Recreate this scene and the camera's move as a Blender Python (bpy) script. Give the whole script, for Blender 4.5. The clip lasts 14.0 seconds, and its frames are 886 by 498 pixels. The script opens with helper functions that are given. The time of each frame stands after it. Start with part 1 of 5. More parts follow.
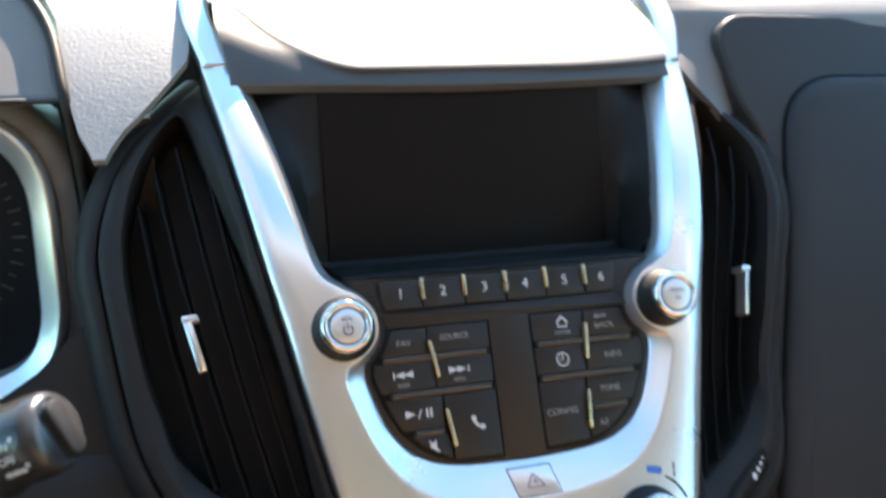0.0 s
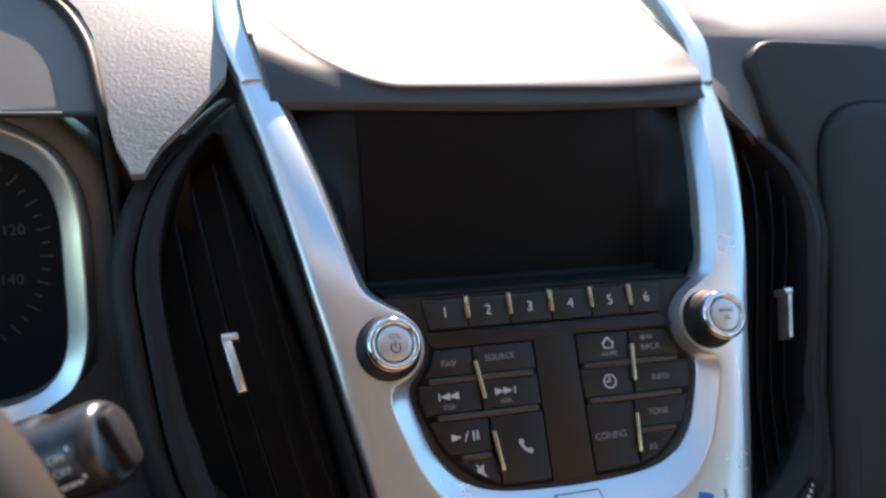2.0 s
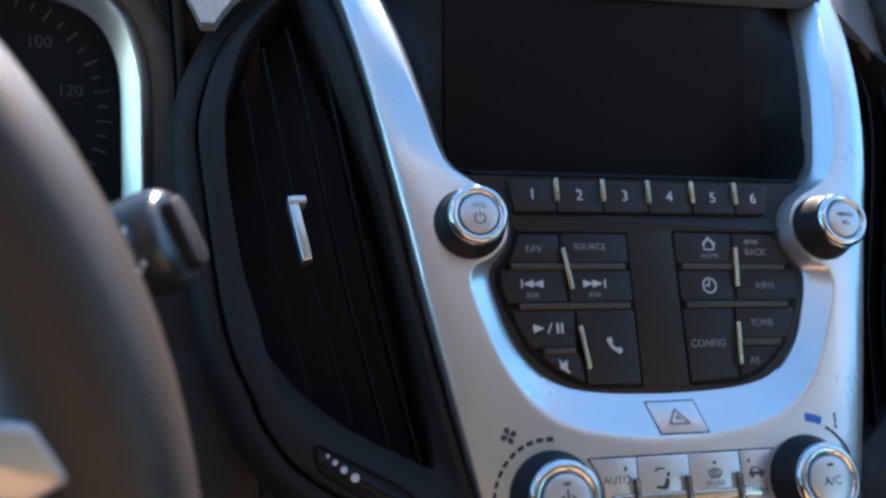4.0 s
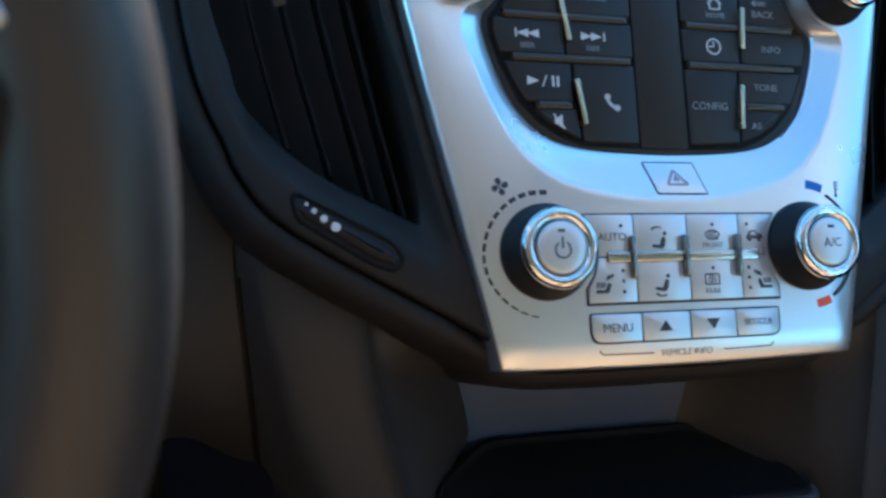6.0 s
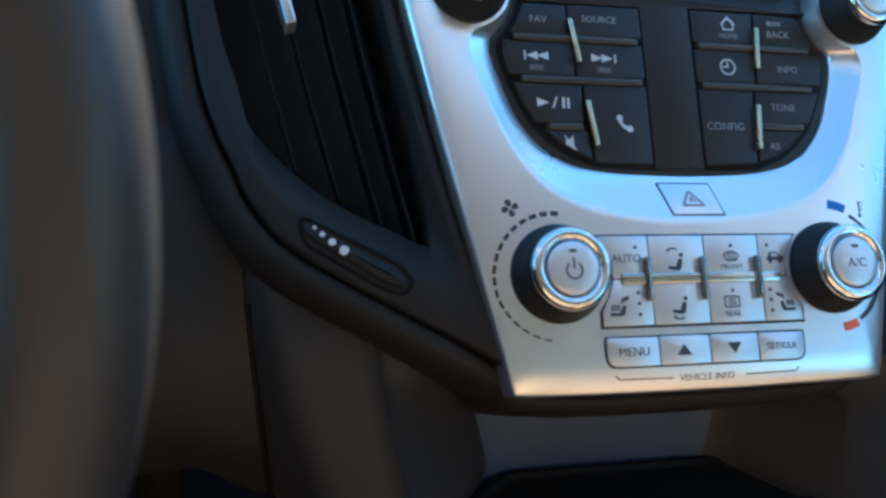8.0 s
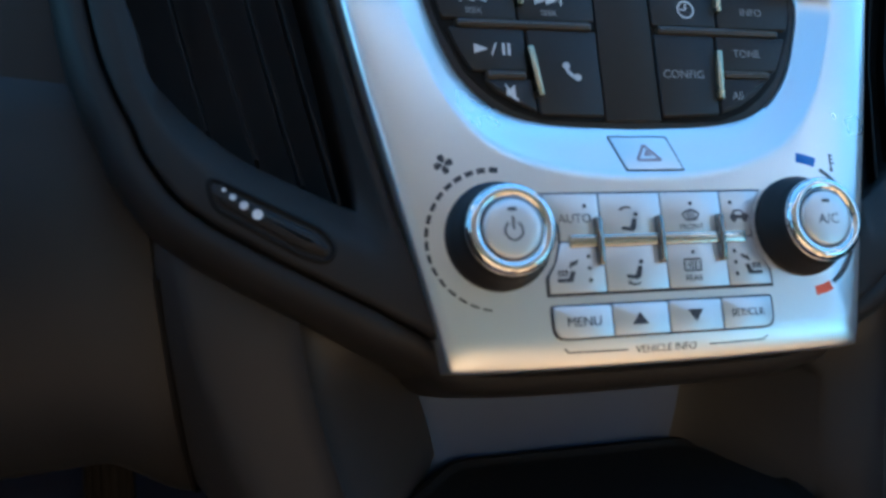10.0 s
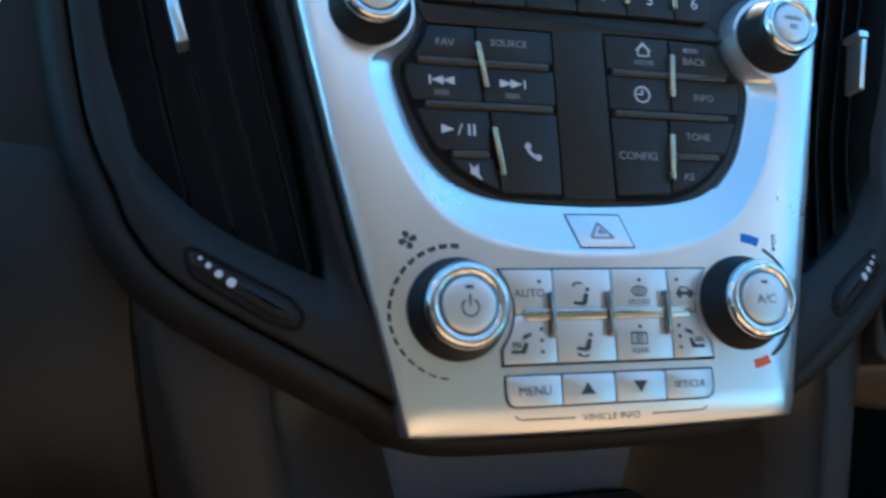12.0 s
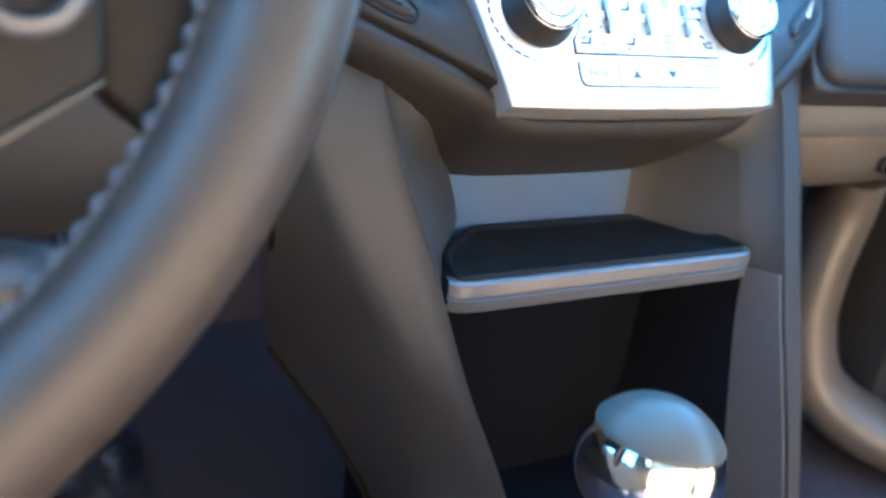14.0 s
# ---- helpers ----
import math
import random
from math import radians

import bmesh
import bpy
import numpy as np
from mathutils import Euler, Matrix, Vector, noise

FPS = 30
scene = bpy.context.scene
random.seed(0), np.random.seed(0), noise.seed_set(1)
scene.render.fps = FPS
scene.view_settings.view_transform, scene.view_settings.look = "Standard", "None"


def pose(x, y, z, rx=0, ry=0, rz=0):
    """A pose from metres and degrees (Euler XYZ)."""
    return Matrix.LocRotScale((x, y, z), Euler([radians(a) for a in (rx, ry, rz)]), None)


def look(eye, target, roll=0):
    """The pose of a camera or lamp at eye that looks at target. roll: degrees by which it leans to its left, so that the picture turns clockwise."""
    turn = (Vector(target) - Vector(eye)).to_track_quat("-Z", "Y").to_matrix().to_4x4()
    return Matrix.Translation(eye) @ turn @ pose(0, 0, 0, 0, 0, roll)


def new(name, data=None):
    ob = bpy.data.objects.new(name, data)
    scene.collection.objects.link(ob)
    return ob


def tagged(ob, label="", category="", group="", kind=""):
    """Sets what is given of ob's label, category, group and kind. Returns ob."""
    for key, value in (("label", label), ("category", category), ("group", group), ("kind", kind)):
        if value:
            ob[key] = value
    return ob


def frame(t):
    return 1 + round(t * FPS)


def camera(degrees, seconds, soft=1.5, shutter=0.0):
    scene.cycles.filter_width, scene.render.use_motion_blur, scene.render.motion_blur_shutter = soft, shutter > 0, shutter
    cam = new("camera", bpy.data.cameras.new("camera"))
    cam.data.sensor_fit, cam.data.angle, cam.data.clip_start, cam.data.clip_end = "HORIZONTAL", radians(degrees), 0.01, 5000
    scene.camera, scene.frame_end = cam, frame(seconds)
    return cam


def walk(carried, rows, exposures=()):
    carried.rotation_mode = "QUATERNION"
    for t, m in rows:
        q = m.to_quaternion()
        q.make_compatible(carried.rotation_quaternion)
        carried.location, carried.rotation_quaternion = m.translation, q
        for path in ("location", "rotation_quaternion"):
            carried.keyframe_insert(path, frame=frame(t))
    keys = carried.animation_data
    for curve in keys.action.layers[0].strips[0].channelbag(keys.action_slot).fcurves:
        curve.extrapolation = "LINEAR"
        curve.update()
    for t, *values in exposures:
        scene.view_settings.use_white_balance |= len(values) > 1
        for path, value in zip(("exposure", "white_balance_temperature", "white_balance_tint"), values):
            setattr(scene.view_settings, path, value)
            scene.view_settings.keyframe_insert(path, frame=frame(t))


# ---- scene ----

# ---------------------------------------------------------------- camera
LENS = 56.69
ROWS = [
    (0.0, -0.1397, 0.0284, 0.8904, 67.65, -1.90, -15.66),
    (0.5, -0.1463, 0.0505, 0.8841, 70.28, -2.33, -15.85),
    (1.0, -0.1511, 0.0497, 0.8803, 70.89, -1.81, -15.24),
    (1.5, -0.1575, 0.0473, 0.8768, 71.49, -1.79, -14.84),
    (2.0, -0.1651, 0.0398, 0.8724, 70.94, -2.35, -16.41),
    (2.2, -0.1678, 0.0430, 0.8719, 71.31, -2.04, -16.69),
    (4.3, -0.1780, 0.0595, 0.7958, 70.99, -4.93, -12.68),
    (4.5, -0.1667, 0.0584, 0.7926, 66.21, -3.66, -11.87),
    (5.0, -0.1722, 0.0532, 0.7681, 63.97, -3.54, -12.81),
    (5.5, -0.1704, 0.0536, 0.7385, 64.17, -5.99, -15.81),
    (6.0, -0.1801, 0.0602, 0.7403, 64.20, -6.23, -14.86),
    (6.5, -0.1813, 0.0487, 0.7389, 64.24, -5.90, -14.07),
    (7.0, -0.1810, 0.0474, 0.7379, 66.33, -5.63, -14.40),
    (7.2, -0.1725, 0.0560, 0.7307, 67.43, -5.01, -14.01),
    (9.3, -0.1683, 0.0601, 0.7321, 66.66, -5.06, -12.03),
    (9.5, -0.1499, 0.0672, 0.7248, 65.92, -5.08, -13.30),
    (10.0, -0.1449, 0.0773, 0.7110, 66.98, -4.09, -14.37),
    (10.5, -0.1473, 0.0840, 0.7211, 66.44, -4.54, -13.06),
    (11.0, -0.1492, 0.0819, 0.7273, 67.46, -5.49, -12.26),
    (11.5, -0.1431, 0.0775, 0.7347, 68.08, -5.57, -13.20),
    (12.0, -0.1418, 0.0676, 0.7384, 67.71, -6.21, -14.62),
    (12.5, -0.1699, 0.0570, 0.7119, 68.90, -6.55, -16.49),
    (13.0, -0.1831, 0.0513, 0.6848, 62.45, -6.34, -16.48),
    (13.5, -0.2057, 0.0270, 0.6743, 63.16, -5.55, -19.17),
    (14.0, -0.2627, 0.0053, 0.6497, 66.72, -6.83, -26.42),
]

cam = camera(LENS, 14.0, soft=2.7, shutter=0.6)
cam.data.dof.use_dof, cam.data.dof.focus_distance, cam.data.dof.aperture_fstop = True, 0.36, 9.0
walk(cam, [(t, pose(x, y, z, rx, ry, rz)) for t, x, y, z, rx, ry, rz in ROWS],
     exposures=[(0.0, 2.95, 7800, 28), (0.5, 2.55, 7800, 29), (1.0, 2.3, 7800, 32), (1.5, 2.5, 7800, 32), (2.2, 2.1, 7750, 34), (4.3, 2.15, 6400, 28), (5.5, 2.35, 5950, 17), (7.2, 2.46, 5950, 17), (12.0, 2.38, 5950, 16), (12.6, 2.38, 5850, 20), (13.0, 3.45, 5750, 30), (13.5, 4.75, 5650, 20), (14.0, 5.1, 5550, 14)])

# ---------------------------------------------------------------- light
SUN_FROM = Vector((0.27, 0.675, 0.690)).normalized()      # sun ahead of the windscreen
world = bpy.data.worlds.new("sky")
scene.world = world
world.use_nodes = True
wt = world.node_tree
sky = wt.nodes.new("ShaderNodeTexSky")
sky.sky_type, sky.sun_disc = "NISHITA", False
sky.sun_elevation = math.asin(SUN_FROM.z)
sky.sun_rotation = math.atan2(SUN_FROM.x, SUN_FROM.y)
sky.ozone_density, sky.dust_density, sky.air_density = 3.0, 0.0, 1.0
wt.nodes["Background"].inputs[1].default_value = 0.115
glass_tint = wt.nodes.new("ShaderNodeMix")                # daylight comes in through faintly green glass
glass_tint.data_type, glass_tint.blend_type = "RGBA", "MULTIPLY"
glass_tint.inputs[0].default_value, glass_tint.inputs[7].default_value = 1.0, (0.555, 1.085, 1.05, 1)
wt.links.new(sky.outputs[0], glass_tint.inputs[6])
wt.links.new(glass_tint.outputs[2], wt.nodes["Background"].inputs[0])
sun = new("sun", bpy.data.lights.new("sun", "SUN"))
sun.data.energy, sun.data.angle, sun.data.color = 5.0, radians(0.5), (0.97, 0.96, 0.82)
sun.matrix_world = look(SUN_FROM * 5, (0, 0, 0))


# ---------------------------------------------------------------- materials
def mat(name, color, rough=0.5, metal=0.0, grain=0.0, scale=900.0, vary=0.12, coat=0.0, spec=0.5, rvary=0.06, aniso=None):
    """A surface: base colour with stains at a large scale, grain in relief and uneven gloss at a small one."""
    m = bpy.data.materials.new(name)
    m.use_nodes = True
    nt = m.node_tree
    b = nt.nodes["Principled BSDF"]
    b.inputs["Metallic"].default_value = metal
    b.inputs["Coat Weight"].default_value = coat
    b.inputs["Coat Roughness"].default_value = 0.08
    b.inputs["Specular IOR Level"].default_value = spec
    co = nt.nodes.new("ShaderNodeTexCoord")
    big = nt.nodes.new("ShaderNodeTexNoise")
    big.inputs["Scale"].default_value, big.inputs["Detail"].default_value = 14.0, 5.0
    nt.links.new(co.outputs["Object"], big.inputs["Vector"])
    mix = nt.nodes.new("ShaderNodeMix")
    mix.data_type = "RGBA"
    lo = tuple(c * (1 - vary) for c in color)
    hi = tuple(min(1, c * (1 + vary)) for c in color)
    mix.inputs[6].default_value, mix.inputs[7].default_value = (*lo, 1), (*hi, 1)
    nt.links.new(big.outputs["Fac"], mix.inputs[0])
    nt.links.new(mix.outputs[2], b.inputs["Base Color"])
    fine = nt.nodes.new("ShaderNodeTexNoise")
    fine.inputs["Scale"].default_value, fine.inputs["Detail"].default_value = scale, 3.0
    nt.links.new(co.outputs["Object"], fine.inputs["Vector"])
    if aniso:
        mp = nt.nodes.new("ShaderNodeMapping")
        mp.inputs["Scale"].default_value = aniso
        nt.links.new(co.outputs["Object"], mp.inputs["Vector"])
        nt.links.new(mp.outputs[0], fine.inputs["Vector"])
    mr = nt.nodes.new("ShaderNodeMapRange")
    mr.inputs[3].default_value, mr.inputs[4].default_value = max(0.02, rough - rvary), min(1, rough + rvary)
    nt.links.new(big.outputs["Fac"], mr.inputs[0])
    nt.links.new(mr.outputs[0], b.inputs["Roughness"])
    if grain > 0:
        bump = nt.nodes.new("ShaderNodeBump")
        bump.inputs["Strength"].default_value, bump.inputs["Distance"].default_value = min(1, grain), 0.0004
        nt.links.new(fine.outputs["Fac"], bump.inputs["Height"])
        nt.links.new(bump.outputs[0], b.inputs["Normal"])
    return m


def pebble(name, color, rough, cell=700.0, depth=0.6, spec=0.5):
    """Moulded plastic with a pebbled leather grain."""
    m = mat(name, color, rough, grain=0.0, spec=spec)
    nt = m.node_tree
    b = nt.nodes["Principled BSDF"]
    co = [n for n in nt.nodes if n.type == "TEX_COORD"][0]
    vo = nt.nodes.new("ShaderNodeTexVoronoi")
    vo.inputs["Scale"].default_value = cell
    vo.feature = "SMOOTH_F1"
    wob = nt.nodes.new("ShaderNodeTexNoise")
    wob.inputs["Scale"].default_value = cell * 0.6
    add = nt.nodes.new("ShaderNodeMath")
    nt.links.new(co.outputs["Object"], vo.inputs["Vector"])
    nt.links.new(co.outputs["Object"], wob.inputs["Vector"])
    nt.links.new(vo.outputs["Distance"], add.inputs[0])
    nt.links.new(wob.outputs["Fac"], add.inputs[1])
    bump = nt.nodes.new("ShaderNodeBump")
    bump.inputs["Strength"].default_value, bump.inputs["Distance"].default_value = depth, 0.0006
    bump.invert = True
    nt.links.new(add.outputs[0], bump.inputs["Height"])
    nt.links.new(bump.outputs[0], b.inputs["Normal"])
    return m


SILVER = mat("satin_silver_paint", (0.66, 0.67, 0.68), 0.28, metal=0.85, grain=0.03, scale=2500, vary=0.02, coat=0.2, rvary=0.015)
BUTTON_SILVER = mat("silver_button_paint", (0.58, 0.595, 0.61), 0.34, metal=0.72, grain=0.03, scale=2500, vary=0.02, coat=0.15, rvary=0.015)
CHROME = mat("chrome", (0.66, 0.66, 0.67), 0.08, metal=1.0, vary=0.03, rvary=0.02)
SATIN_CHROME = mat("satin_chrome", (0.42, 0.345, 0.235), 0.28, metal=1.0, vary=0.05)
BLACK = mat("black_matt_plastic", (0.022, 0.022, 0.023), 0.5, grain=0.25, scale=2600)
GUNMETAL = mat("dark_satin_chrome", (0.27, 0.245, 0.225), 0.25, metal=1.0, vary=0.05)
AUDIO = mat("charcoal_button_plastic", (0.0170, 0.0150, 0.0144), 0.45, grain=0.2, scale=3000, spec=0.28)
RUBBER = mat("black_knob_rubber", (0.013, 0.0125, 0.013), 0.5, grain=0.15, scale=2400, spec=0.2)
LOUVRE = mat("black_louvre_plastic", (0.0062, 0.0058, 0.0056), 0.5, grain=0.1, spec=0.1)
GLOSS = mat("gloss_black_trim", (0.012, 0.012, 0.014), 0.16, grain=0.0, rvary=0.05)
SCREEN = mat("dark_display_glass", (0.0080, 0.0064, 0.0062), 0.4, vary=0.05, rvary=0.03, spec=0.08)
SURROUND = mat("dark_screen_surround", (0.0095, 0.0090, 0.0090), 0.45, grain=0.1, scale=2000, spec=0.14)
# mid-dark dash skin, paler here: part of the sun's glare is in the colour
PAD = pebble("sunlit_grained_dash_skin", (0.200, 0.195, 0.187), 0.5, 800, 0.24, 0.8)
HOODM = mat("smooth_hood_skin", (0.036, 0.037, 0.038), 0.45, grain=0.15, scale=2200, spec=0.45)
LOWER = pebble("dark_grained_plastic", (0.0155, 0.0150, 0.0148), 0.5, 1400, 0.08, 0.2)
BEZEL = mat("charcoal_bezel_plastic", (0.0172, 0.0162, 0.0158), 0.54, grain=0.15, scale=2400, spec=0.16)
CONSOLE = mat("charcoal_console_plastic", (0.0270, 0.0270, 0.0278), 0.46, grain=0.25, scale=2200, spec=0.26)
MAT_RUBBER = mat("rubber_mat", (0.0085, 0.0083, 0.0085), 0.55, grain=0.4, scale=1500, spec=0.08)
SHELF_TRIM = mat("grey_shelf_trim", (0.068, 0.070, 0.078), 0.36, metal=0.3, vary=0.05, spec=0.4)
LEATHER = pebble("wheel_leather", (0.034, 0.0255, 0.0205), 0.44, 1500, 0.10, 0.32)
THREAD = mat("grey_thread", (0.060, 0.058, 0.060), 0.6, grain=0.5)
CARPET = mat("dark_carpet", (0.040, 0.036, 0.045), 0.95, grain=1.0, scale=1300, spec=0.1)
CLOTH = mat("tan_cloth", (0.34, 0.21, 0.11), 0.9, grain=0.8, scale=800)
HEADLINER = mat("pale_headliner", (0.68, 0.66, 0.675), 0.95, grain=0.8, scale=900)
REAR_TRIM = mat("tan_rear_trim", (0.30, 0.225, 0.155), 0.95, grain=0.8, scale=900)
ASPHALT = mat("pale_concrete", (0.30, 0.28, 0.25), 0.9, grain=0.8, scale=60)
WHITE_INK = mat("white_print", (0.50, 0.51, 0.535), 0.6)
GREY_INK = mat("grey_print", (0.21, 0.215, 0.23), 0.6)
DARK_INK = mat("dark_print", (0.035, 0.037, 0.045), 0.6)
MID_INK = mat("grey_blue_print", (0.050, 0.054, 0.068), 0.6)
BLUE_INK = mat("blue_print", (0.006, 0.15, 0.52), 0.55)
RED_INK = mat("red_print", (0.76, 0.12, 0.06), 0.55)
PASSENGER = mat("dark_passenger_trim", (0.021, 0.021, 0.023), 0.55, grain=0.15, scale=2200, spec=0.2)
RIDGE = mat("brown_satin_ridge", (0.045, 0.033, 0.024), 0.36, spec=0.4)
DIM_INK = mat("dim_dial_print", (0.032, 0.032, 0.034), 0.6)
DIAL = mat("dial_face", (0.012, 0.012, 0.013), 0.6, spec=0.05)
FILM = mat("clear_film", (0.8, 0.8, 0.85), 0.06, spec=0.5)
FILM.node_tree.nodes["Principled BSDF"].inputs["Transmission Weight"].default_value = 1.0
FILM.node_tree.nodes["Principled BSDF"].inputs["IOR"].default_value = 1.45
# charcoal plastic coloured blue to stand for the sky it reflects
POCKET = mat("sky_sheen_pocket_plastic", (0.040, 0.064, 0.115), 0.45, grain=0.1, scale=2000, spec=0.2)
# deep shade of the cavity under the shelf, put into the colour
CAVITY = mat("cavity_shade_black", (0.0046, 0.0054, 0.0082), 0.9, spec=0.01)
HUB = pebble("hub_skin", (0.0085, 0.0076, 0.0072), 0.55, 1100, 0.15, 0.16)
APRON = mat("black_apron_plastic", (0.0190, 0.0180, 0.0180), 0.5, grain=0.15, scale=2400, spec=0.12)
STALKM = mat("grey_stalk_plastic", (0.022, 0.0215, 0.0215), 0.22, grain=0.15, scale=2400)
COWLM = mat("smooth_cowl_plastic", (0.120, 0.116, 0.110), 0.45, grain=0.15, scale=2000, spec=0.35)
# lit and shaded tones of the passenger-side dash, sun and shade in the colour
DASHTOP_SUNLIT = mat("sunlit_smooth_dash_skin", (0.105, 0.104, 0.102), 0.5, grain=0.2, scale=2000, spec=0.5)
DASHFACE_SHADED = mat("shaded_smooth_dash_face", (0.024, 0.024, 0.025), 0.45, grain=0.15, scale=2200, spec=0.18)
# dark plastic made lighter and warmer for tan light bounced from the seat
GLOVE = mat("tan_lit_glove_box_plastic", (0.090, 0.078, 0.066), 0.38, grain=0.2, scale=2200)
TAN_BAR = mat("champagne_bar", (0.54, 0.51, 0.46), 0.2, metal=0.9)
CAP_GREY = mat("slate_grey_cap", (0.056, 0.057, 0.051), 0.3, coat=0.0, vary=0.04, spec=0.2)

# ---------------------------------------------------------------- building tools
TH = radians(33.5)                                        # lean of the centre panel
PO = Vector((0, 0.327, 0.631))
PU, PV, PW = Vector((1, 0, 0)), Vector((0, math.sin(TH), math.cos(TH))), Vector((0, -math.cos(TH), math.sin(TH)))
ORIGIN = {}


def PN(u, v, w=0.0):
    """Centre panel: millimetres across, up along and out of it."""
    return PO + (PU * u + PV * v + PW * w) * 0.001


def drop(v):
    """How far the panel's rails bend back towards the top."""
    return 0.0 if v < 110 else -0.001866 * (v - 110) ** 2


def PC(u, v, w=0.0):
    return PN(u, v, w + drop(v))


def thing(name, at, label, category, group="", kind=""):
    ob = new(name)
    ob.empty_display_size = 0.02
    ob.location = at
    ORIGIN[ob.name] = Vector(at)
    return tagged(ob, label, category, group, kind)


def finish(name, bm, material, smooth=True, angle=35):
    bmesh.ops.remove_doubles(bm, verts=bm.verts, dist=1e-6)
    bmesh.ops.recalc_face_normals(bm, faces=bm.faces)
    me = bpy.data.meshes.new(name)
    bm.to_mesh(me)
    bm.free()
    me.materials.append(material)
    if smooth:
        me.polygons.foreach_set("use_smooth", [True] * len(me.polygons))
        me.set_sharp_from_angle(angle=radians(angle))
    return me


def part(name, bm, material, parent, label="", smooth=True, angle=35):
    o = ORIGIN[parent.name]
    bmesh.ops.translate(bm, verts=bm.verts, vec=-o)
    ob = new(name, finish(name, bm, material, smooth, angle))
    ob.parent = parent
    ORIGIN[ob.name] = o
    return tagged(ob, label)


def single(name, bm, material, label, category="", kind="", group="", smooth=True, angle=35):
    ob = new(name, finish(name, bm, material, smooth, angle))
    ORIGIN[ob.name] = Vector((0, 0, 0))
    return tagged(ob, label, category, group, kind)


def area2(p):
    return sum(p[i - 1][0] * p[i][1] - p[i][0] * p[i - 1][1] for i in range(len(p)))


def inset(p, d):
    """A closed outline moved inwards by d."""
    if area2(p) < 0:
        p = p[::-1]
    out = []
    n = len(p)
    for i in range(n):
        a, b, c = Vector(p[i - 1]), Vector(p[i]), Vector(p[(i + 1) % n])
        e, f = (b - a).normalized(), (c - b).normalized()
        n1, n2 = Vector((-e.y, e.x)), Vector((-f.y, f.x))
        k = n1 + n2
        k = k / max(0.25, k.dot(k)) * 2 * d if k.length > 1e-6 else n1 * d
        out.append(tuple(b + k))
    return out


def roundpoly(p, r, n=4):
    """An outline with rounded corners; r: one radius, or one for each corner."""
    out = []
    m = len(p)
    for i in range(m):
        a, b, c = Vector(p[i - 1]), Vector(p[i]), Vector(p[(i + 1) % m])
        ri = r[i] if isinstance(r, (list, tuple)) else r
        la, lc = (a - b), (c - b)
        ri = min(ri, la.length * 0.48, lc.length * 0.48)
        s, e = b + la.normalized() * ri, b + lc.normalized() * ri
        for k in range(n + 1):
            t = k / n
            out.append(tuple(s * (1 - t) ** 2 + b * 2 * t * (1 - t) + e * t * t))
    return out


def loops(bm, rings, closed=True, cap0=False, cap1=False):
    """Quads from ring to ring."""
    vs = [[bm.verts.new(p) for p in r] for r in rings]
    n = len(vs[0])
    for a, b in zip(vs, vs[1:]):
        for i in range(n if closed else n - 1):
            j = (i + 1) % n
            try:
                bm.faces.new((a[i], a[j], b[j], b[i]))
            except ValueError:
                pass
    if cap0:
        bm.faces.new(vs[0][::-1])
    if cap1:
        bm.faces.new(vs[-1])
    return bm


def prism(outline, w0, w1, bev=0.3, mp=PN, bm=None):
    """A plate with a rounded upper rim, from w0 up to w1."""
    bm = bm or bmesh.new()
    if area2(outline) < 0:
        outline = outline[::-1]
    s = 1 if w1 > w0 else -1
    r1, r2 = inset(outline, bev * 0.3), inset(outline, bev)
    rings = [[mp(x, y, w0) for x, y in outline], [mp(x, y, w1 - s * bev) for x, y in outline],
             [mp(x, y, w1 - s * bev * 0.3) for x, y in r1], [mp(x, y, w1) for x, y in r2]]
    return loops(bm, rings, True, True, True)


def rect(u0, v0, u1, v1):
    return [(u0, v0), (u1, v0), (u1, v1), (u0, v1)]


def stroke(a, b, width):
    a, b = Vector(a), Vector(b)
    d = (b - a).normalized()
    k = Vector((-d.y, d.x)) * width / 2
    return [tuple(a - k), tuple(b - k), tuple(b + k), tuple(a + k)]


def circle(c, r, n=24, a0=0.0, a1=360.0):
    full = abs(a1 - a0) >= 360
    return [(c[0] + r * math.cos(radians(a0 + (a1 - a0) * i / (n if full else n - 1))),
             c[1] + r * math.sin(radians(a0 + (a1 - a0) * i / (n if full else n - 1)))) for i in range(n)]


def arc_band(c, r0, r1, a0, a1, n=10):
    return circle(c, r1, n, a0, a1) + circle(c, r0, n, a1, a0)


def lathe(profile, centre, axis, seg=48, bm=None):
    """Turned shape: profile of (radius, height) in mm about an axis."""
    bm = bm or bmesh.new()
    axis = Vector(axis).normalized()
    side = axis.orthogonal().normalized()
    up = axis.cross(side)
    rings = []
    for r, h in profile:
        rings.append([Vector(centre) + axis * h * 0.001 + (side * math.cos(a) + up * math.sin(a)) * max(r, 0.001) * 0.001
                      for a in (2 * math.pi * i / seg for i in range(seg))])
    return loops(bm, rings, True, profile[0][0] > 0.01, profile[-1][0] > 0.01)


def spline(p, n):
    """Catmull-Rom through points, n steps a span."""
    p = [Vector(q) for q in p]
    out = []
    for i in range(len(p) - 1):
        a, b, c, d = p[max(i - 1, 0)], p[i], p[i + 1], p[min(i + 2, len(p) - 1)]
        for k in range(n):
            t = k / n
            out.append(0.5 * ((2 * b) + (c - a) * t + (2 * a - 5 * b + 4 * c - d) * t * t + (3 * b - a - 3 * c + d) * t ** 3))
    out.append(p[-1])
    return out


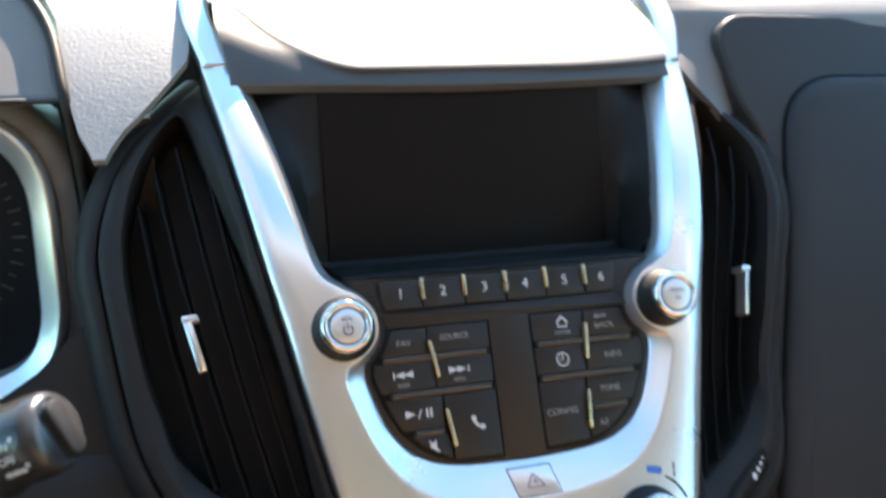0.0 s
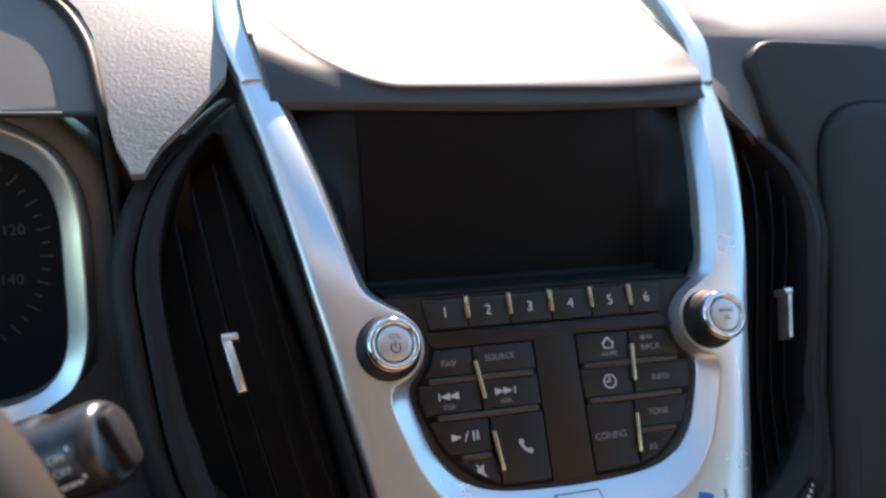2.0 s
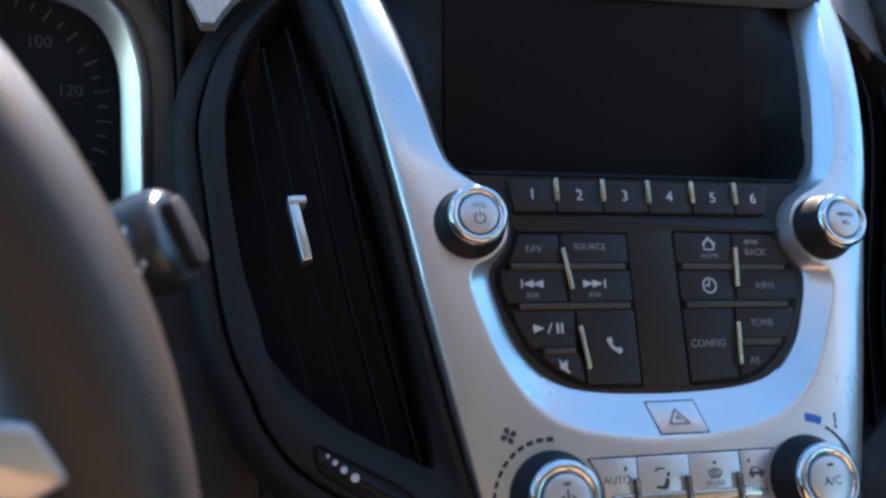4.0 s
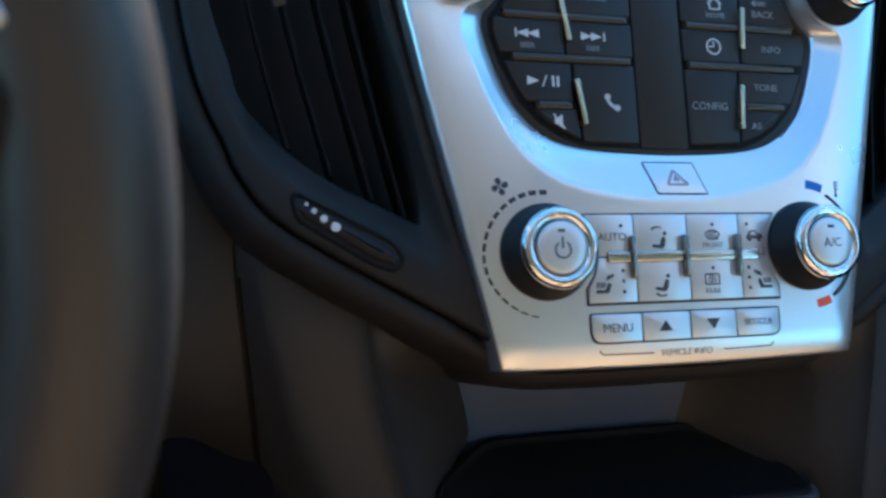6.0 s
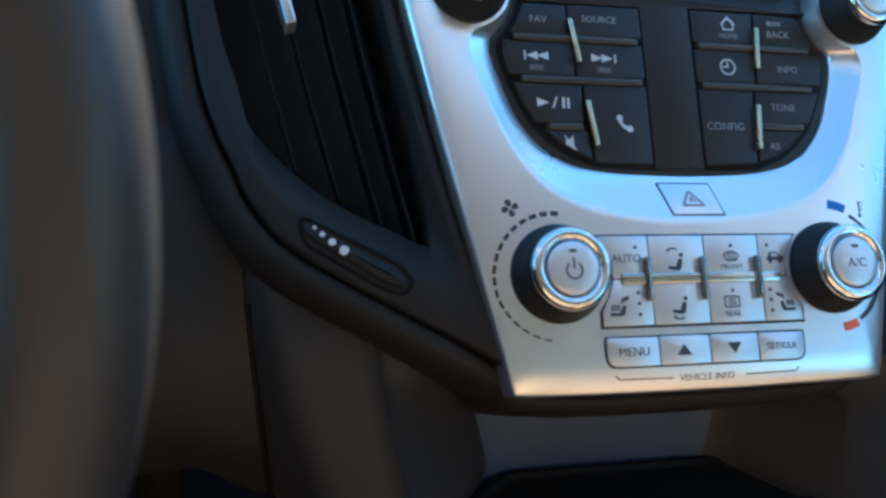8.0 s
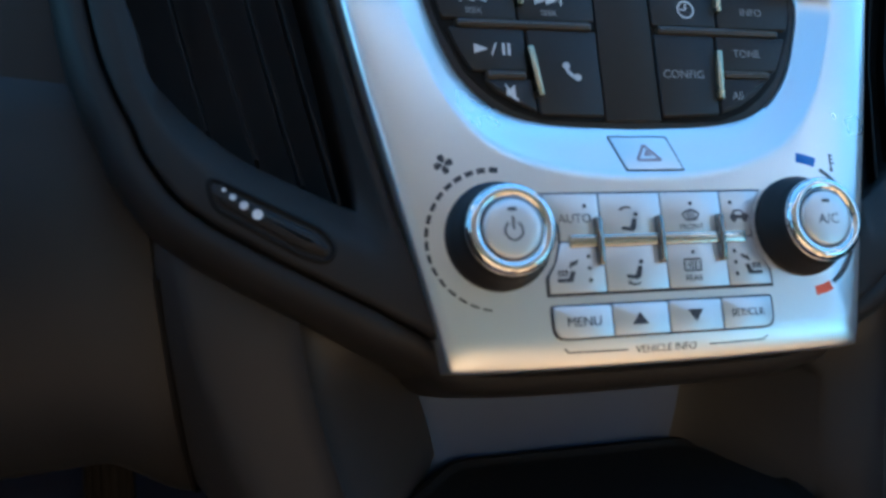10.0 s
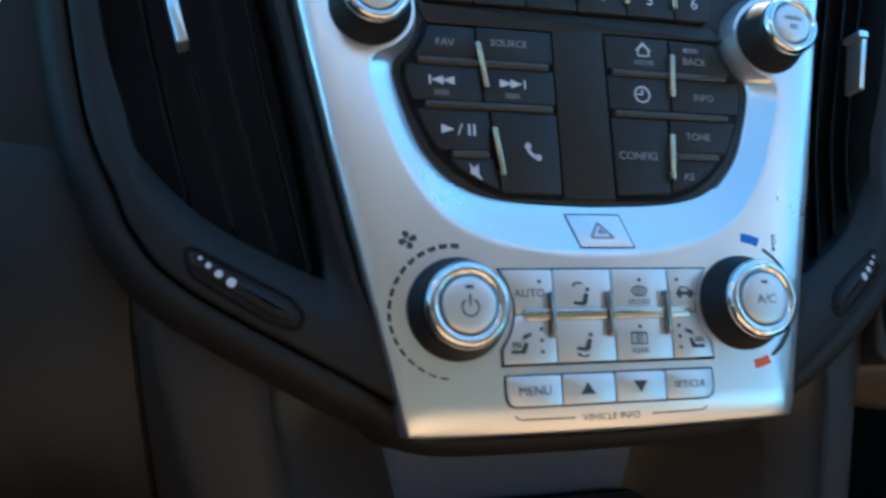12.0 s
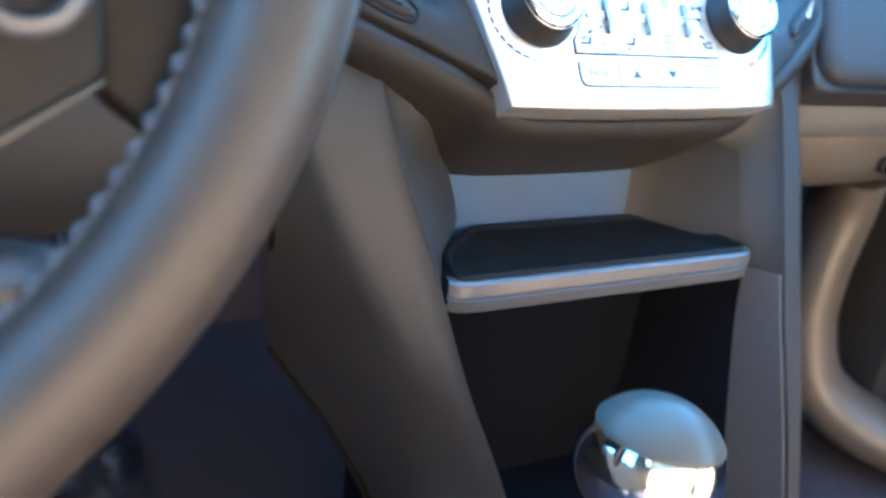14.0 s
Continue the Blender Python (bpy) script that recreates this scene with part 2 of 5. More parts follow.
def tube(path, radii, seg=16, closed=False, bm=None, flat=1.0):
    """A round bar along a path."""
    bm = bm or bmesh.new()
    path = [Vector(p) for p in path]
    n = len(path)
    rings = []
    ref = None
    for i in range(n):
        t = (path[(i + 1) % n] - path[i - 1]) if closed else (path[min(i + 1, n - 1)] - path[max(i - 1, 0)])
        t.normalize()
        ref = t.orthogonal().normalized() if ref is None else (ref - t * ref.dot(t)).normalized()
        s = t.cross(ref)
        r = radii[i] if isinstance(radii, (list, tuple)) else radii
        rings.append([path[i] + (ref * math.cos(a) + s * math.sin(a) * flat) * r for a in (2 * math.pi * k / seg for k in range(seg))])
    if closed:
        rings.append(rings[0])
    return loops(bm, rings, True, not closed, not closed)


def sheet(fn, nu, nv, thick, bm=None):
    """A skin fn(s, t), s and t from 0 to 1, with a back at the offset thick."""
    bm = bm or bmesh.new()
    thick = Vector(thick)
    top = [[bm.verts.new(fn(i / nu, j / nv)) for i in range(nu + 1)] for j in range(nv + 1)]
    bot = [[bm.verts.new(v.co + thick) for v in row] for row in top]
    for j in range(nv):
        for i in range(nu):
            bm.faces.new((top[j][i], top[j][i + 1], top[j + 1][i + 1], top[j + 1][i]))
            bm.faces.new((bot[j][i], bot[j + 1][i], bot[j + 1][i + 1], bot[j][i + 1]))
    rim = [(0, i) for i in range(nu)] + [(j, nu) for j in range(nv)] + [(nv, i) for i in range(nu, 0, -1)] + [(j, 0) for j in range(nv, 0, -1)]
    for k in range(len(rim)):
        (a, b), (c, d) = rim[k], rim[(k + 1) % len(rim)]
        bm.faces.new((top[c][d], top[a][b], bot[a][b], bot[c][d]))
    return bm


def lerp_table(table, v):
    """Smooth-ish look-up in rows of (key, value)."""
    if v <= table[0][0]:
        return table[0][1]
    for (a, x), (b, y) in zip(table, table[1:]):
        if v <= b:
            return x + (y - x) * (v - a) / (b - a)
    return table[-1][1]


def box(lo, hi, bm=None, bev=0.0):
    bm = bm or bmesh.new()
    r = bmesh.ops.create_cube(bm, size=1.0)
    for v in r["verts"]:
        v.co = Vector([lo[i] + (hi[i] - lo[i]) * (v.co[i] + 0.5) for i in range(3)])
    if bev:
        edges = list({e for v in r["verts"] for e in v.link_edges})
        bmesh.ops.bevel(bm, geom=edges, offset=bev, segments=3, affect="EDGES", profile=0.5)
    return bm


def words(s, u, v, size, material, parent, w=0.0, mp=PN, squeeze=1.0, name="mark"):
    """Printed letters, size in mm, centred at (u, v)."""
    cu = bpy.data.curves.new("letters", "FONT")
    cu.body, cu.size, cu.align_x, cu.align_y = s, size, "CENTER", "CENTER"
    cu.resolution_u = 3
    ob = new("letters", cu)
    dg = bpy.context.evaluated_depsgraph_get()
    me = bpy.data.meshes.new_from_object(ob.evaluated_get(dg))
    bm = bmesh.new()
    bm.from_mesh(me)
    bpy.data.objects.remove(ob)
    bpy.data.curves.remove(cu)
    bpy.data.meshes.remove(me)
    r = bmesh.ops.extrude_face_region(bm, geom=list(bm.faces))
    for e in r["geom"]:
        if isinstance(e, bmesh.types.BMVert):
            e.co.z += 0.12
    for q in bm.verts:
        q.co = mp(u + q.co.x * squeeze, v + q.co.y, w + q.co.z)
    return part(name, bm, material, parent, smooth=False)


def icon(shapes, material, parent, w=0.0, mp=PN, name="mark", h=0.12):
    """Printed signs: flat outlines laid on a surface."""
    bm = bmesh.new()
    for s in shapes:
        prism(s, w, w + h, 0.02, mp, bm)
    return part(name, bm, material, parent, smooth=False)

# ---------------------------------------------------------------- the cabin that closes the place
def slab(name, lo, hi, material, label):
    return single(name, box(lo, hi), material, label, kind="structure", smooth=False)


slab("ground", (-60, -60, -0.45), (60, 60, -0.40), ASPHALT, "pale concrete ground outside the car")
slab("floor", (-0.78, -1.75, 0.10), (0.78, 1.10, 0.16), CARPET, "dark carpeted cabin floor")
slab("wall_left", (-0.80, -1.75, 0.16), (-0.75, 1.10, 0.70), LOWER, "dark plastic lower door side")
slab("wall_left_rear", (-0.80, -1.75, 0.70), (-0.75, -0.22, 1.42), LOWER, "dark trim beside the rear of the cabin")
slab("wall_right", (0.75, -1.75, 0.16), (0.80, 1.10, 0.66), LOWER, "dark plastic lower door side")
slab("wall_right_front", (0.75, -0.22, 0.66), (0.80, 1.10, 0.88), LOWER, "dark plastic upper door side")
slab("wall_right_rear", (0.75, -1.75, 1.02), (0.80, -0.22, 1.42), HEADLINER, "pale trim above the rear side window")
slab("wall_back", (-0.75, -0.80, 0.16), (0.75, -0.74, 0.90), CLOTH, "tan cloth wall behind the front of the cabin")
slab("wall_back_upper", (-0.75, -0.80, 0.90), (0.75, -0.74, 1.42), REAR_TRIM, "tan upper wall behind the front of the cabin")
# unseen slab added to bounce tan light, in place of the passenger seat
slab("seat_bounce_slab", (0.16, -0.36, 0.16), (0.75, -0.30, 0.54), CLOTH, "unseen tan cloth slab standing in for the sunlit passenger seat")
slab("wall_front", (-0.75, 0.86, 0.16), (0.75, 0.92, 0.80), CARPET, "dark carpeted firewall of the footwell")
# roof round an open sunroof
slab("ceiling", (-0.72, -1.75, 1.42), (0.72, -0.14, 1.46), HEADLINER, "grey headliner")
slab("ceiling_front", (-0.72, 0.32, 1.42), (0.72, 0.38, 1.46), HEADLINER, "grey headliner above the windscreen")
slab("ceiling_left", (-0.72, -0.14, 1.42), (-0.50, 0.32, 1.46), HEADLINER, "grey headliner beside the sunroof")
slab("ceiling_right", (0.62, -0.14, 1.42), (0.72, 0.32, 1.46), HEADLINER, "grey headliner beside the sunroof")
for sx, nm in ((-1, "pillar_left"), (1, "pillar_right")):
    single(nm, tube([(sx * 0.74, 1.08, 0.90), (sx * 0.72, 0.36, 1.44)], 0.035, 12), HEADLINER, "grey windscreen pillar", kind="structure")
    single(nm + "_rear", box((sx * 0.72 - 0.03, -0.62, 0.92), (sx * 0.72 + 0.03, -0.50, 1.42)), HEADLINER, "grey pillar between the doors", kind="structure")

# ---------------------------------------------------------------- dashboard
VENT_OUT = [(-60, 76), (-54, 83), (-14, 149), (7, 168), (21, 174), (37, 181), (60, 187), (107, 194), (138, 197), (171, 190), (196, 178), (213, 163), (240, 143)]
# the passenger's vent is narrower low down
SLIM = [(-60, 0), (-30, 6), (4, 15), (43, 21), (108, 14), (150, 5), (175, 0)]


def bulge(v):
    return (4.0 * max(-2.0, 1 - ((v - 140) / 75) ** 2) if v > 65 else 0.0) - 8.0 * max(0.0, (v - 140) / 80) ** 3


def slim(sx, u, v):
    return u if sx < 0 else u - lerp_table(SLIM, v) * min(1.0, max(0.0, (u - 95) / 90))


dash = thing("dashboard", (0, 0.6, 0.6), "dark grey grained soft dashboard round the centre panel", "dashboard")
DASH_PROFILE = [(1.12, 0.928), (0.90, 0.910), (0.70, 0.890), (0.62, 0.8775), (0.565, 0.861), (0.520, 0.8365), (0.480, 0.8065), (0.444, 0.773), (0.432, 0.733),
                (0.405, 0.680), (0.385, 0.640), (0.372, 0.605), (0.366, 0.570), (0.370, 0.540), (0.385, 0.528)]


DASH_RIGHT = [(1.12, 0.928), (0.90, 0.910), (0.70, 0.889), (0.62, 0.8745), (0.560, 0.8590), (0.525, 0.8470), (0.508, 0.8385), (0.500, 0.829), (0.496, 0.809), (0.480, 0.772), (0.450, 0.727),
              (0.416, 0.680), (0.388, 0.640), (0.372, 0.605), (0.366, 0.570), (0.370, 0.540), (0.385, 0.528)]
Y_BY_VENT = [(z, y) for y, z in DASH_PROFILE[:2:-1] if z > 0.6]


def dash_side(sx):
    pts = spline([(0, a, b) for a, b in (DASH_PROFILE[:8] if sx < 0 else DASH_RIGHT)], 5)

    def fn(s, t):
        k = t * (len(pts) - 1)
        i = min(int(k), len(pts) - 2)
        p = pts[i].lerp(pts[i + 1], k - i)
        v = (p - PO).dot(PV) * 1000
        x_in = (lerp_table(VENT_OUT, v) + 6) / 1000 if v < 236 else lerp_table([(236, 0.150), (250, 0.1475), (400, 0.151)], v)
        if v < 10:
            x_in = 0.172
        x_out = 0.76
        if sx < 0:
            x_out = lerp_table([(0.612, 0.76), (0.616, 0.195), (0.774, 0.196), (0.785, 0.203), (0.80, 0.2075), (0.83, 0.2135), (0.846, 0.224), (0.858, 0.26), (0.868, 0.76)], p.z)
        x = x_in + (x_out - x_in) * s ** 1.4
        y = p.y
        if sx > 0 and 0.60 < p.z < 0.861:                 # beside the vent the skin lies as on the driver's side
            k = min(1.0, max(0.0, (x - 0.160) / 0.045))
            y += (lerp_table(Y_BY_VENT, p.z) - y) * (1 - k * k * (3 - 2 * k))
        k = min(1.0, max(0.0, (x - x_in) / 0.05))
        sink = 0.009 * (1 - k * k * (3 - 2 * k)) if sx > 0 and 0.60 < p.z < 0.846 else 0.0
        sink *= min(1.0, (0.846 - p.z) / 0.02) if p.z < 0.846 else 0.0
        return Vector((sx * x, y, p.z)) - PW * sink
    return sheet(fn, 44, len(pts) - 1, (0, 0.004, -0.004))


# both pads are coloured paler to carry the sunlight on the dash top
part("left_pad", dash_side(-1), PAD, dash, "dark grained pad, paler to paint in sunlight", angle=60)
part("right_pad", dash_side(1), DASHTOP_SUNLIT, dash, "smooth dark dash skin, paler to paint in sunlight", angle=60)


# smooth panel beside the steering column, below the grained pad
def column_panel(s, t):
    x_edge = 0.174 + 0.27 * s
    top = lerp_table([(0.17, 0.700), (0.206, 0.700), (0.213, 0.694), (0.225, 0.682), (0.25, 0.668), (0.29, 0.656), (0.46, 0.645)], x_edge)
    z = top + (0.598 - top) * t
    y = lerp_table([(0.598, 0.3695), (0.605, 0.3715), (0.640, 0.3850), (0.680, 0.4050), (0.733, 0.4320), (0.778, 0.4622)], z)
    v = (Vector((0, y, z)) - PO).dot(PV) * 1000
    x_in = (lerp_table(VENT_OUT, v) + 6) / 1000 if v > 10 else 0.172
    return Vector((-max(x_edge, x_in), y, z))


part("column_panel", sheet(column_panel, 40, 20, (0, 0.006, -0.004)), LOWER, dash, "smooth dark panel beside the column", angle=60)


# rolled lip that frames each vent
def surround(sx):
    c = spline([(0, -69.5, 0), (30, -69.2, 0), (58, -68.2, 0), (71, -64.5, 0)] + [(u, v, 0) for v, u in VENT_OUT[1:]], 4)
    rings = []
    for off, dw in ((0.6, -4.0), (3, -2.5), (7, -3.5), (11, -8), (13, -16), (13, -30), (13, -46), (13, -62), (12.5, -78)):
        ring = []
        for i, p in enumerate(c):
            t = c[min(i + 1, len(c) - 1)] - c[max(i - 1, 0)]
            t.normalize()
            low = min(1.0, max(0.0, (95 - p.x) / 30)) if p.y < 0 else 0.0
            dp = dw if p.y < 30 else max(dw, -30)
            w, far = dp - 8 * low, off * (1 - 0.35 * low)
            q = Vector((p.x + t.y * far, p.y - t.x * far, 0))
            ring.append(PN(sx * slim(sx, q.x, q.y), q.y, -6 - 0.16 * max(0, q.x - 80) + w + drop(q.y) * 0.8 + bulge(q.y)))
        rings.append(ring)
    rings = rings + [[p + PW * -0.02 for p in rings[0]][:]]
    return loops(bmesh.new(), rings, False)


part("vent_surround", surround(-1), BEZEL, dash, "black moulded lip round the vent", angle=60)
part("vent_surround", surround(1), BEZEL, dash, "black moulded lip round the vent", angle=60)


# slim bright mouldings that run forward along the dash top from the panel's rails
def top_trim(sx):
    path = spline([PC(sx * 134, 236, 0), Vector((sx * 0.1425, 0.507, 0.832)), Vector((sx * 0.1445, 0.534, 0.847)), Vector((sx * 0.1455, 0.560, 0.860)), Vector((sx * 0.147, 0.62, 0.881)), Vector((sx * 0.150, 0.75, 0.900)), Vector((sx * 0.155, 1.08, 0.930))], 6)
    rings = []
    for i, p in enumerate(path):
        t = (path[min(i + 1, len(path) - 1)] - path[max(i - 1, 0)]).normalized()
        side = Vector((1, 0, 0))
        up = side.cross(t).normalized() * -1
        if up.z < 0:
            up = -up
        h = 0.0075
        rings.append([p - side * h - up * 0.012, p - side * h - up * 0.001, p - side * h * 0.7 + up * 0.0012, p + side * h * 0.7 + up * 0.0012, p + side * h - up * 0.001, p + side * h - up * 0.012])
    return loops(bmesh.new(), rings, True, True, True)


part("moulding", top_trim(-1), SILVER, dash, "slim satin silver moulding along the dash top")
part("moulding", top_trim(1), SILVER, dash, "slim satin silver moulding along the dash top")

# passenger side: a raised rounded panel in the face of the dash


def FACE(sx):
    return lambda u, v, w: PN(sx * u, v, -30 - 0.03 * (u - 195) + w)


scoop_out = roundpoly([(146, -50), (660, -50), (660, 268), (171, 268), (178, 212), (190, 188), (197, 160), (187, 108), (170, 43), (157, 4)], [14, 14, 14, 46, 14, 14, 14, 14, 14, 14], 10)
bm = loops(bmesh.new(), [[FACE(1)(x, y, w) for x, y in inset(scoop_out, d)] for d, w in ((0, -26), (0.2, -5.0), (0.8, -3.2), (1.8, -2.4), (3.2, -2.1), (5, -2.0))], True, True, True)
# slab coloured darker than the pad above, for the face turned from the sun
part("face_panel", bm, DASHFACE_SHADED, dash, "smooth rounded face of the dash, darker to paint in shade", angle=70)
panel_out = roundpoly([(150, -46), (640, -46), (640, 223), (216, 223), (188, 90)], [26, 30, 30, 42, 60], 12)
bm = loops(bmesh.new(), [[FACE(1)(x, y, w) for x, y in inset(panel_out, d)] for d, w in ((0, -8), (0, -1.0), (0.8, 1.2), (2.4, 3.2), (5, 4.8), (9, 5.9), (14, 6.4))], True, True, True)
part("passenger_panel", bm, PASSENGER, dash, "smooth charcoal rounded panel in the dash face", angle=70)
part("panel_gap", loops(bmesh.new(), [[FACE(1)(x, y, w) for x, y in inset(panel_out, d)] for d, w in ((-2.2, -6), (-2.2, -1.7), (0.2, -1.7))], True, True, True), LOUVRE, dash, "dark gap round the passenger panel", smooth=False)

# dash underside on the driver's side, with a seam, down to the knee
KNEE = spline([(0, 0.385, 0.640), (0, 0.360, 0.600), (0, 0.347, 0.565), (0, 0.342, 0.530), (0, 0.348, 0.500), (0, 0.366, 0.482), (0, 0.45, 0.472), (0, 0.60, 0.468)], 4)


def knee_edge(z):
    return lerp_table([(0.468, -0.157), (0.489, -0.161), (0.528, -0.1645), (0.585, -0.1700), (0.65, -0.1735)], z)


def knee(s, t):
    p = KNEE[round(t * (len(KNEE) - 1))]
    k = min(1, s * 17)                                    # the lower edge arches up beside the seam
    k = k * k * (3 - 2 * k)
    return Vector((knee_edge(p.z) - 0.565 * s, p.y - 0.014 * min(1, s * 5), 0.640 - (0.640 - p.z) * (1 - 0.13 * k)))


part("knee_panel", sheet(lambda s, t: knee(s ** 2, t), 48, len(KNEE) - 1, (0, 0.01, 0.006)), LOWER, dash, "dark lower knee panel", angle=60)

# ---------------------------------------------------------------- silver centre panel
panel = thing("centre_stack", PN(0, -60, -8), "satin silver centre panel with rails beside the screen", "centre stack")
OUT = [(0, -69.5), (15, -69.5), (35, -69.3), (58, -68.9), (74.5, -68.2), (77.6, -66.0), (80.6, -52), (85.2, -32), (91.6, -4), (96.4, 17), (102.3, 44), (105, 57), (107, 66), (109, 76), (111, 86), (113, 95), (115, 104), (117.5, 115), (121, 132), (125, 151), (132, 185), (138.5, 216), (143, 238)]
EDGE_U = [(v, u) for u, v in OUT[5:]]
RAMP = [(0, -4.5), (13, -4.5), (30, -2.3), (44, 1.2), (53, 5.2), (62, 11.5), (70, 21), (76, 31), (81, 43), (85, 54), (87, 62), (85, 69.0), (77, 73.2), (70.8, 79.6), (68.6, 88), (70.6, 96), (77, 103), (86, 107.8), (96, 117), (105, 146), (113, 178), (123, 216), (129.5, 238)]
HOLE = [(0, 14.7), (12, 15.0), (25, 15.6), (37, 16.9), (48, 19.6), (56.5, 24.4), (63.5, 31.5), (68.5, 39.5), (72.8, 51), (75.6, 60.5), (76.4, 66), (75.4, 70.4), (71.2, 75.2), (67.8, 81), (66.6, 88), (68.4, 96.8), (75, 104.6), (83, 110.5), (91.5, 120), (99, 146), (106.5, 178), (116, 216), (122, 238)]


def both(p, n=4):
    r = spline([(a, b, 0) for a, b in p], n)
    return [(-q.x, q.y) for q in r[:0:-1]] + [(q.x, q.y) for q in r]


cO, cR, cH = both(OUT), both(RAMP), both(HOLE)


def depth(v):
    """Depth of the ramped edge: shallow round the buttons, deeper beside the screen."""
    return lerp_table([(100, -6.5), (125, -8.5), (238, -10.0)], v)


def fall(u, v):
    """How far the face rolls back towards the panel's outer edges."""
    side = 2.8 * max(0.0, 1 - max(0.0, lerp_table(EDGE_U, v) - abs(u)) * 0.97 / 11) ** 2
    foot = 3.0 * max(0.0, 1 - max(0.0, v + 69.4) / 15) ** 2
    return -math.hypot(side, foot)


def PF(u, v, w=0.0):
    return PN(u, v, w + fall(u, v))


def inward(d):
    """The outer outline moved by d towards the ramp."""
    out = []
    for a, b in zip(cO, cR):
        a, b = Vector(a), Vector(b)
        out.append(tuple(a + (b - a) * min(0.42, d / max(1.0, (b - a).length))))
    return out


def shrink(c, d):
    out = []
    for i, (x, y) in enumerate(c):
        a, b = c[max(i - 1, 0)], c[min(i + 1, len(c) - 1)]
        t = Vector((b[0] - a[0], b[1] - a[1])).normalized()
        out.append((x - t.y * d, y + t.x * d))
    return out


rings = [[PC(x, y, fall(x, y) - 34) for x, y in inward(0.4)], [PC(x, y, fall(x, y) - 3) for x, y in cO], [PC(x, y, fall(x, y) - 0.8) for x, y in inward(0.15)]]
rings += [[PC(x, y, fall(x, y) - k) for x, y in inward(d)] for d, k in ((0.6, 0.2), (1.4, 0.0), (3.2, 0.0), (5.6, 0.0), (8.4, 0.0), (12.0, 0.0))]
rings += [[PC(a[0] + (b[0] - a[0]) * f, a[1] + (b[1] - a[1]) * f, fall(a[0] + (b[0] - a[0]) * f, a[1] + (b[1] - a[1]) * f)) for a, b in zip(inward(12.0), cR)] for f in (0.5, 0.96)]
rings += [[PC(x + (hx - x) * k, y + (hy - y) * k, depth(y) * d) for (x, y), (hx, hy) in zip(cR, cH)] for k, d in ((0.04, 0.012), (0.10, 0.082), (0.5, 0.49), (0.9, 0.9))]
rings += [[PC(x, y, depth(y) - 0.4) for x, y in cH], [PC(x, y, depth(y) - 9) for x, y in shrink(cH, 0.4)]]
part("bezel", loops(bmesh.new(), rings, False), SILVER, panel, angle=50)
# printed marks round the climate knobs
KL, KR = (-58.0, -24.5), (57.8, -24.0)
for i in range(17):
    a = 84 + i * 10.6
    hgt = 1.9 - 1.3 * i / 16
    icon([arc_band((-58.8, -25.4), 23.6 - hgt / 2, 23.6 + hgt / 2, a, a + 7.4, 5)], DARK_INK, panel, 0.0, PF, "scale_dash", 0.15)
fan = []
for k in range(4):
    a = radians(20 + 90 * k)
    c, s = math.cos(a), math.sin(a)
    fan.append([(-75 + x * c - y * s, 0.3 + x * s + y * c) for x, y in [(0.3, -0.2), (1.6, -1.3), (3.2, -1.1), (3.5, 0.5), (2.4, 1.3), (0.9, 0.6)]])
icon(fan, DARK_INK, panel, name="fan_sign")
icon([arc_band(KR, 24.2, 27.8, 66, 84, 6)], BLUE_INK, panel, 0.0, PF, "cold_mark")
icon([arc_band(KR, 22.4, 25.8, -83, -66, 6)], RED_INK, panel, 0.0, PF, "hot_mark")
icon([arc_band(KR, 23.7, 25.0, 22, 60, 14), arc_band(KR, 22.9, 24.2, -62, -25, 14)], DARK_INK, panel, 0.0, PF, "heat_scale")
icon([rect(75.0, -2.2, 75.6, 3.2), rect(75.6, 2.4, 77.0, 2.9), rect(75.6, 0.9, 77.0, 1.4), rect(75.6, -0.6, 77.0, -0.1), circle((75.3, -2.9), 0.8, 10)], MID_INK, panel, 0.0, PF, "temperature_sign")
words("VEHICLE INFO", -1.0, -64.4, 3.6, MID_INK, panel, 0.02, PF, name="lettering")
for f in (-1, 1):
    icon([stroke((f * 38.5, -62.4), (f * 37, -63.9), 0.5), stroke((f * 37, -63.9), (f * 15.5, -64.2), 0.5)], MID_INK, panel, 0.02, PF, "bracket_line")


# hazard button on the ramp under the audio buttons
def RB(u, v, w):
    return PN(u, v, w + 0.15 - 6.5 * max(0, v + 4.5) / 19.2)


hz = [(-11.8, 11.2), (10.4, 11.2), (13.6, -2.0), (-8.2, -2.0)]
part("hazard_gap", prism(roundpoly(inset(hz, -0.55), 0.6, 2), -1, 0.12, 0.02, RB), DARK_INK, panel, "thin dark joint round the button", smooth=False)
hb = part("hazard_button", prism(roundpoly(hz, 0.6, 2), -0.5, 0.35, 0.2, RB), SILVER, panel, "silver slanted hazard button")
tri_o = [(-3.2, 1.8), (6.0, 1.8), (0.6, 8.0)]
tri_bars = [stroke(tri_o[i], tri_o[(i + 1) % 3], 1.1) for i in range(3)] + [[(-0.4, 3.4), (3.4, 3.4), (1.0, 6.0)]]
icon(tri_bars, mat("faded_red_print", (0.30, 0.22, 0.24), 0.5), hb, 0.35, RB)

# ---------------------------------------------------------------- climate buttons
climate = thing("climate_buttons", PN(0, -45, 0), "silver climate button block with thin dark joints", "button panel")
blk = [(-43, -45.4), (43, -45.4), (43, -39), (39.3, -34), (37.4, -28), (37.2, -22), (39.3, -15.8), (43, -10), (-43, -10), (-39.3, -15.8), (-37.2, -22), (-37.4, -28), (-39.3, -34), (-43, -39)]
